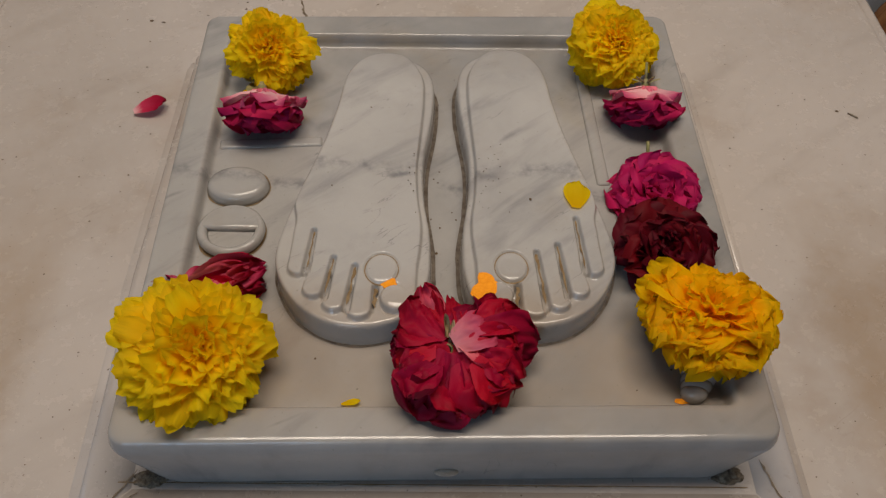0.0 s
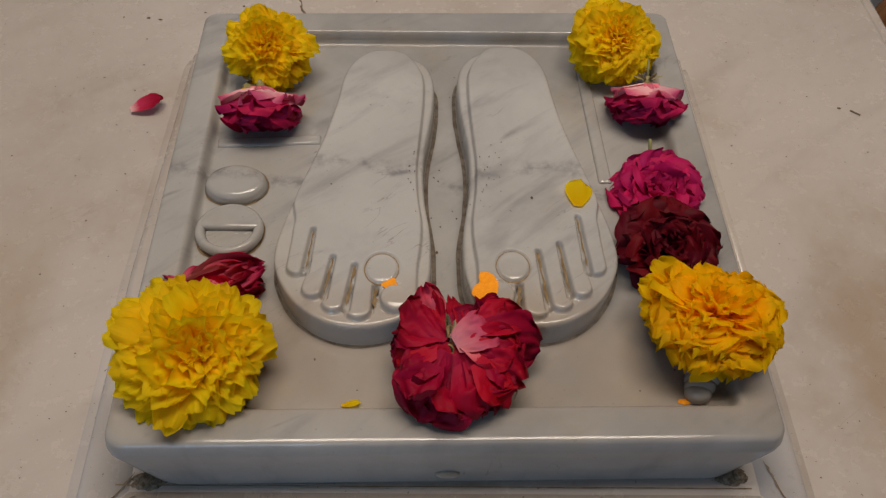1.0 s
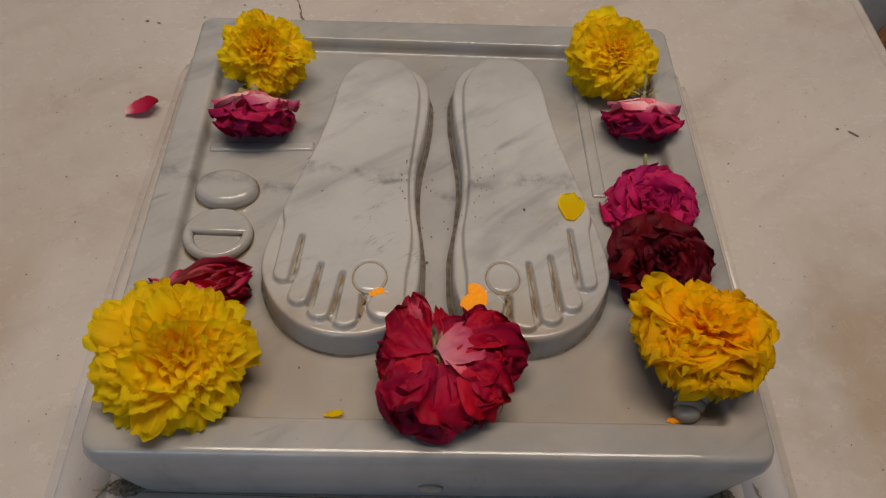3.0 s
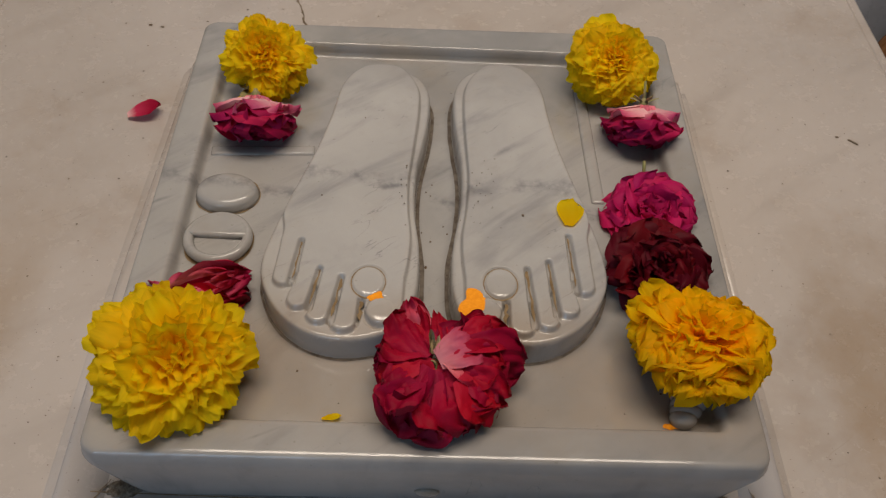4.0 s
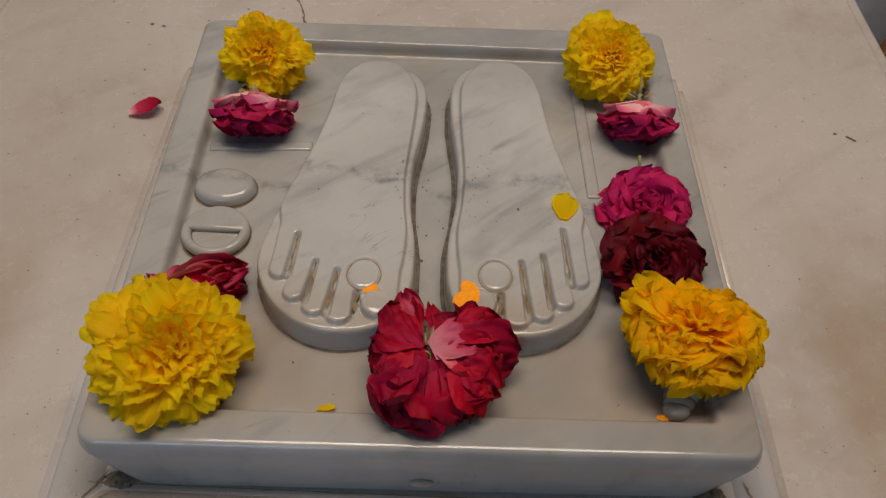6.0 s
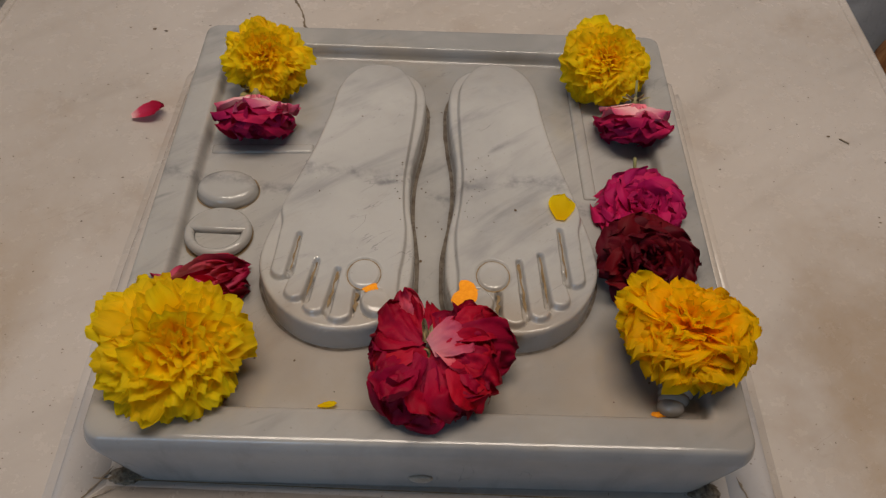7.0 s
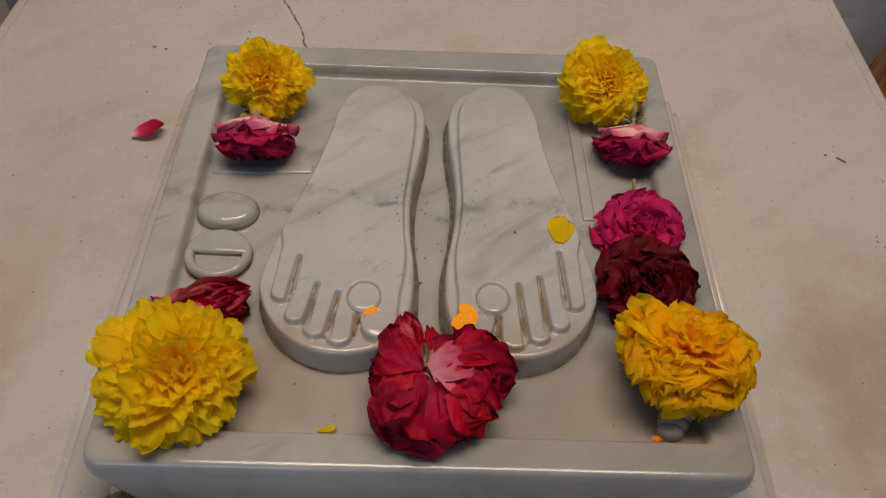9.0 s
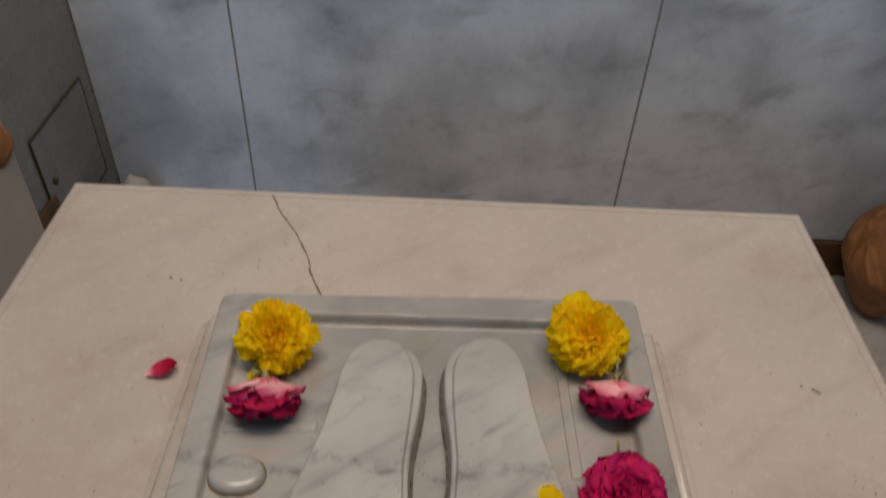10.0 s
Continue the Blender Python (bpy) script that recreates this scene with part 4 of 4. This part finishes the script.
def rose(place, axis, spin, R, layers, material, seed, label, width=1.05, cup=0.45, bend=0.0, roll=0.10, frill=0.05, crumple=0.06, outer=None, outer_layers=1, sepals=False, flat=1.0, loose=6):
    """layers: (count, opening in degrees, length over R); flat squeezes the head along its first cross axis."""
    rnd = random.Random(seed)
    head = empty("rose", axis_pose(place, axis, spin), label, "rose", "rose flowers")
    turn = 0.0
    for level, (count, opening, length) in enumerate(layers):
        skin = outer if outer and level >= len(layers) - outer_layers else material
        turn += 1.1
        for k in range(count):
            hug = cup * min(0.8, width * 0.5 / max(0.25, math.sin(radians(opening)))) * rnd.uniform(0.8, 1.15)
            me = petal_mesh("petal", skin, rnd, width * rnd.uniform(0.9, 1.15), hug, bend * rnd.uniform(0.5, 1.5), roll * rnd.uniform(0.3, 1.6), frill, crumple, 0.40)
            a = turn + 2 * math.pi * k / count + rnd.uniform(-0.22, 0.22)
            phi = radians(opening + rnd.uniform(-loose, loose))
            d = Vector((math.sin(phi) * math.cos(a), math.sin(phi) * math.sin(a), math.cos(phi)))
            inward = Vector((-math.cos(phi) * math.cos(a), -math.cos(phi) * math.sin(a), math.sin(phi)))
            inward += (rnd.uniform(0.05, 0.22) + rnd.uniform(-0.03, 0.03) * loose) * d.cross(inward)
            size = R * length * rnd.uniform(0.92, 1.06)
            ob = new("petal", me)
            ob.parent = head
            ob.matrix_basis = Matrix.Diagonal((flat, 1, 1, 1)) @ frame_of(d, inward) @ Matrix.Scale(size, 4)
    hip_of(head, R)
    if sepals:
        me = petal_mesh("sepal", STEM_GREEN, rnd, 0.28, 0.1, 0.2, 0.0, 0.02, 0.05, 0.7, 4, 5)
        part("stem", lathe(((R * 0.028, -R * 0.52), (R * 0.032, -R * 0.12)), 8), STEM_GREEN, head, "thin dry stem")
        for k in range(5):
            a = 2 * math.pi * k / 5
            ob = new("sepal", me)
            ob.parent = head
            ob.matrix_basis = Matrix.Translation((0, 0, -0.05 * R)) @ frame_of(Vector((math.cos(a), math.sin(a), -0.7)), Vector((0, 0, 1))) @ Matrix.Scale(R * 0.34, 4)
    return head


# the wilting rose lies on its face: petals hang from the hip on top, parted by a cleft
wilting = empty("rose", pose(0.0092, -0.1208, 0.0780), "large wilting red rose lying face down by the toes", "rose", "rose flowers")
rnd = random.Random(31)
HANG = [(128 + 25.5 * k, -32, 0.0315, 1.05, -0.25, RED_ROSE, -0.003) for k in range(11)]
HANG += [(140 + 27 * k, -12, 0.0320, 0.95, -0.36, RED_ROSE, 0.001) for k in range(10)]
HANG += [(-68, -4, 0.0310, 1.15, -0.40, RED_ROSE, 0.004), (-40, 6, 0.0340, 1.05, -0.36, RED_ROSE, 0.005), (-8, 4, 0.0370, 1.10, -0.34, RED_ROSE, 0.005), (-104, -4, 0.0265, 1.05, -0.30, RED_ROSE, 0.003), (18, 12, 0.0330, 0.95, -0.30, RED_ROSE, 0.006), (38, 16, 0.0270, 0.75, -0.20, RED_ROSE, 0.006),
         (-88, 2, 0.0250, 0.9, -0.42, RED_ROSE, 0.006), (-20, 16, 0.0280, 0.95, -0.45, RED_ROSE, 0.008), (52, 14, 0.0230, 0.55, -0.10, RED_ROSE, 0.004), (26, 24, 0.0235, 0.85, -0.28, PALE_RED, 0.008), (-28, 20, 0.0180, 0.80, -0.35, PALE_RED, 0.008),
         (156, 14, 0.0290, 0.95, -0.38, RED_ROSE, 0.006), (188, 4, 0.0310, 0.9, -0.45, RED_ROSE, 0.005), (120, 26, 0.0330, 0.60, -0.02, PALE_RED, 0.005), (136, 22, 0.0320, 0.70, -0.12, RED_ROSE, 0.006), (96, 14, 0.0300, 0.40, -0.05, RED_ROSE, 0.002), (212, 10, 0.0250, 0.85, -0.40, RED_ROSE, 0.006), (236, 6, 0.0260, 0.75, -0.38, RED_ROSE, 0.007), (110, 34, 0.0260, 0.45, -0.05, RED_ROSE, 0.004)]
pick = random.Random(12)
LAID = [(pick.choice((pick.uniform(-115, 40), pick.uniform(-115, 40), pick.uniform(145, 240))), pick.uniform(-18, 8), pick.uniform(0.018, 0.0255), pick.uniform(1.15, 1.5), -0.30, RED_ROSE, pick.uniform(0.002, 0.008)) for k in range(26)]
for angle, rise, length, wide, bend, skin, up in HANG + LAID:
    a, e = radians(angle + rnd.uniform(-9, 9)), radians(rise + rnd.uniform(-7, 7))
    me = petal_mesh("petal", skin, rnd, wide * rnd.uniform(0.85, 1.15), rnd.uniform(-0.30, 0.22), bend * rnd.uniform(0.6, 1.3), rnd.uniform(-0.15, 0.30), 0.080, 0.30, 0.46, 22, 20)
    ob = new("petal", me)
    ob.parent = wilting
    d = Vector((math.cos(a) * math.cos(e), math.sin(a) * math.cos(e), math.sin(e)))
    tilt = Vector((-math.cos(a) * math.sin(e), -math.sin(a) * math.sin(e), math.cos(e))) + Vector([rnd.uniform(-0.5, 0.5) for _ in range(3)])
    out = rnd.uniform(0.003, 0.012) if rise > -20 else 0.006
    if wide > 1.1 and length < 0.027:
        out = rnd.uniform(0.005, 0.015)
    base_at = Vector((out * math.cos(a) + rnd.uniform(-0.004, 0.004), out * math.sin(a) + rnd.uniform(-0.004, 0.004), up + rnd.uniform(-0.002, 0.003)))
    ob.matrix_basis = Matrix.Translation(base_at) @ frame_of(d, tilt) @ Matrix.Scale((length - (0.75 * out if length > 0.027 else 0.0)) * rnd.uniform(0.9, 1.08), 4)
cup = lathe(((0.0016, -0.006), (0.0034, -0.002), (0.0038, 0.003), (0.0036, 0.0052), (0.0030, 0.0056), (0.0026, 0.0045)), 14)
bmesh.ops.transform(cup, matrix=pose(-0.0025, 0.0010, 0.000, 42, -14, 0) @ Matrix.Scale(0.85, 4), verts=cup.verts)
part("hip", cup, STEM_GREEN, wilting, "dry green flower base")
hole = lathe(((0.0004, 0.0046), (0.0027, 0.0050)), 12)
bmesh.ops.transform(hole, matrix=pose(-0.0025, 0.0010, 0.000, 42, -14, 0) @ Matrix.Scale(0.85, 4), verts=hole.verts)
part("hollow", hole, DARK_CORE, wilting, "dark hollow of the flower base")
for k in range(4):
    stray(wilting, "sepal", petal_mesh("sepal", DRY_SEPAL, rnd, 0.24, 0.3, 0.15, 0.0, 0.06, 0.30, 0.6, 6, 8), (0.0082 + rnd.uniform(-0.003, 0.001), -0.1183, 0.0850), (rnd.uniform(-0.35, 0.25), 0.9, rnd.uniform(0.25, 0.6)), (0, -0.5, 1), rnd.uniform(0.008, 0.013))

OPEN = ((3, 8, 0.50), (5, 18, 0.62), (6, 32, 0.76), (7, 48, 0.90), (7, 64, 1.0), (6, 78, 1.02))
SIDE = ((5, 8, 0.80), (7, 20, 0.90), (8, 33, 0.98), (9, 46, 1.02), (8, 58, 0.98))
rose((-0.1110, 0.0670, 0.0790), (0.10, -0.80, -0.55), 40, 0.0310, SIDE + ((6, 68, 0.90),), PINK_ROSE, 32, "faded pink rose with pale outer petals lying on its side", 1.10, 0.55, -0.05, 0.05, 0.05, 0.10, PALE_ROSE, 1, loose=8)
rose((0.1370, 0.0790, 0.0775), (-0.02, -0.74, -0.66), 70, 0.0300, SIDE + ((6, 68, 0.86),), PINK_ROSE, 33, "pink rose with dark withered petal edges lying on its side", 1.10, 0.55, -0.05, 0.05, 0.05, 0.10, PALE_ROSE, 1, True, loose=8)
magenta = rose((0.1325, -0.0020, 0.0600), (-0.22, -0.25, 1), 15, 0.0285, OPEN, MAGENTA_ROSE, 34, "open magenta rose beside a dark rose", 1.1, 0.36, 0.0, 0.26, 0.07, 0.16, loose=15)
rose((0.1280, -0.0480, 0.0660), (0.10, -0.40, 1), 55, 0.0300, OPEN, DARK_ROSE, 35, "dark crimson rose pressed against a marigold", 1.1, 0.36, 0.02, 0.30, 0.08, 0.18, loose=14)

# crumpled rose that lies behind the large marigold
hidden = empty("rose", pose(-0.1330, -0.0780, 0.0600), "crumpled red rose lying half under a marigold", "rose", "rose flowers")
rnd = random.Random(36)
for angle, rise, length, wide, up in ((20, 8, 0.043, 0.50, 0.003), (6, 4, 0.042, 0.48, 0.001), (30, 14, 0.040, 0.40, 0.002), (-8, 4, 0.034, 0.55, 0.004), (14, 18, 0.036, 0.45, 0.004), (26, 22, 0.030, 0.50, 0.003), (172, 6, 0.022, 0.35, 0.003), (150, 12, 0.016, 0.45, 0.003), (60, 20, 0.016, 0.7, 0.003)):
    a, e = radians(angle), radians(rise)
    skin = PALE_RED if rnd.random() < 0.4 else RED_ROSE
    stray(hidden, "petal", petal_mesh("petal", skin, rnd, wide, 0.22, -0.14, 0.1, 0.09, 0.32, 0.45, 18, 16), (-0.1330, -0.0780, 0.0600 + up), (math.cos(a) * math.cos(e), math.sin(a) * math.cos(e), math.sin(e)), (rnd.uniform(-0.3, 0.3), -0.5, 1), length)
hip_of(hidden, 0.03)

stub = lathe(((0.0009, 0.0), (0.0011, 0.006), (0.0010, 0.011)), 8)
bmesh.ops.transform(stub, matrix=magenta.matrix_world.inverted() @ pose(0.1305, 0.0200, 0.0700, -50, 0, 0), verts=stub.verts)
part("stem", stub, STEM_GREEN, magenta, "short dry green stem")


def loose_petal(place, turn, length, width, material, label, seed, tilt=8, cup=0.15, bend=0.06):
    rnd = random.Random(seed)
    ob = new("fallen_petal", petal_mesh("fallen_petal", material, rnd, width, cup, bend, 0.0, 0.03, 0.10, 0.30))
    ob.matrix_world = pose(*place, tilt, 0, turn) @ Matrix.Scale(length, 4)
    return tagged(ob, label, "petal", "fallen petals")


loose_petal((-0.2290, 0.1270, 0.0015), -72, 0.027, 0.66, FALLEN_RED, "red rose petal with a pale base on the table", 41)
loose_petal((0.0800, -0.0270, FOOT + 0.0008), -8, 0.0200, 0.80, YELLOW, "yellow marigold petal on the carved foot", 42, 2, 0.02, 0.02)
loose_petal((-0.0460, -0.1405, 0.0568), -80, 0.010, 0.35, YELLOW, "small orange petal scrap along the slab rim", 43, 2, 0.05)


def powder(x, y, z, rx, ry, label, seed):
    """A thin ragged smear."""
    bm = bmesh.new()
    rows = []
    for f, h in ((1.0, 0.0), (0.75, 0.0009), (0.4, 0.0013)):
        rows.append([bm.verts.new((x + f * rx * q * math.cos(a), y + f * ry * q * math.sin(a), z + h * (0.8 + 0.4 * noise.noise(Vector((a, f, seed))))))
                     for a in (2 * math.pi * k / 40 for k in range(40)) for q in (1 + 0.45 * noise.noise(Vector((1.1 * math.cos(a), 1.1 * math.sin(a), seed))) + 0.16 * noise.noise(Vector((7 * math.cos(a), 7 * math.sin(a), seed))),)])
    for a, b in zip(rows, rows[1:]):
        for i in range(40):
            bm.faces.new((a[i], a[(i + 1) % 40], b[(i + 1) % 40], b[i]))
    bm.faces.new(rows[-1])
    return tagged(put("turmeric_smear", bm, POWDER), label, "powder", "orange powder smears")


powder(0.0272, -0.0825, FOOT - 0.0002, 0.0074, 0.0100, "bright orange powder on the carved big toe", 1.0)
powder(0.0410, -0.0945, FOOT - RELIEF + 0.0002, 0.0032, 0.0026, "small dab of orange powder between the toes", 2.0)
powder(-0.0240, -0.0805, FOOT - 0.0006, 0.0046, 0.0034, "faint dab of orange powder on the toe", 3.3)
powder(0.1270, -0.1360, FLOOR + 0.0004, 0.0050, 0.0018, "orange powder crumbs in the slab corner", 4.1)
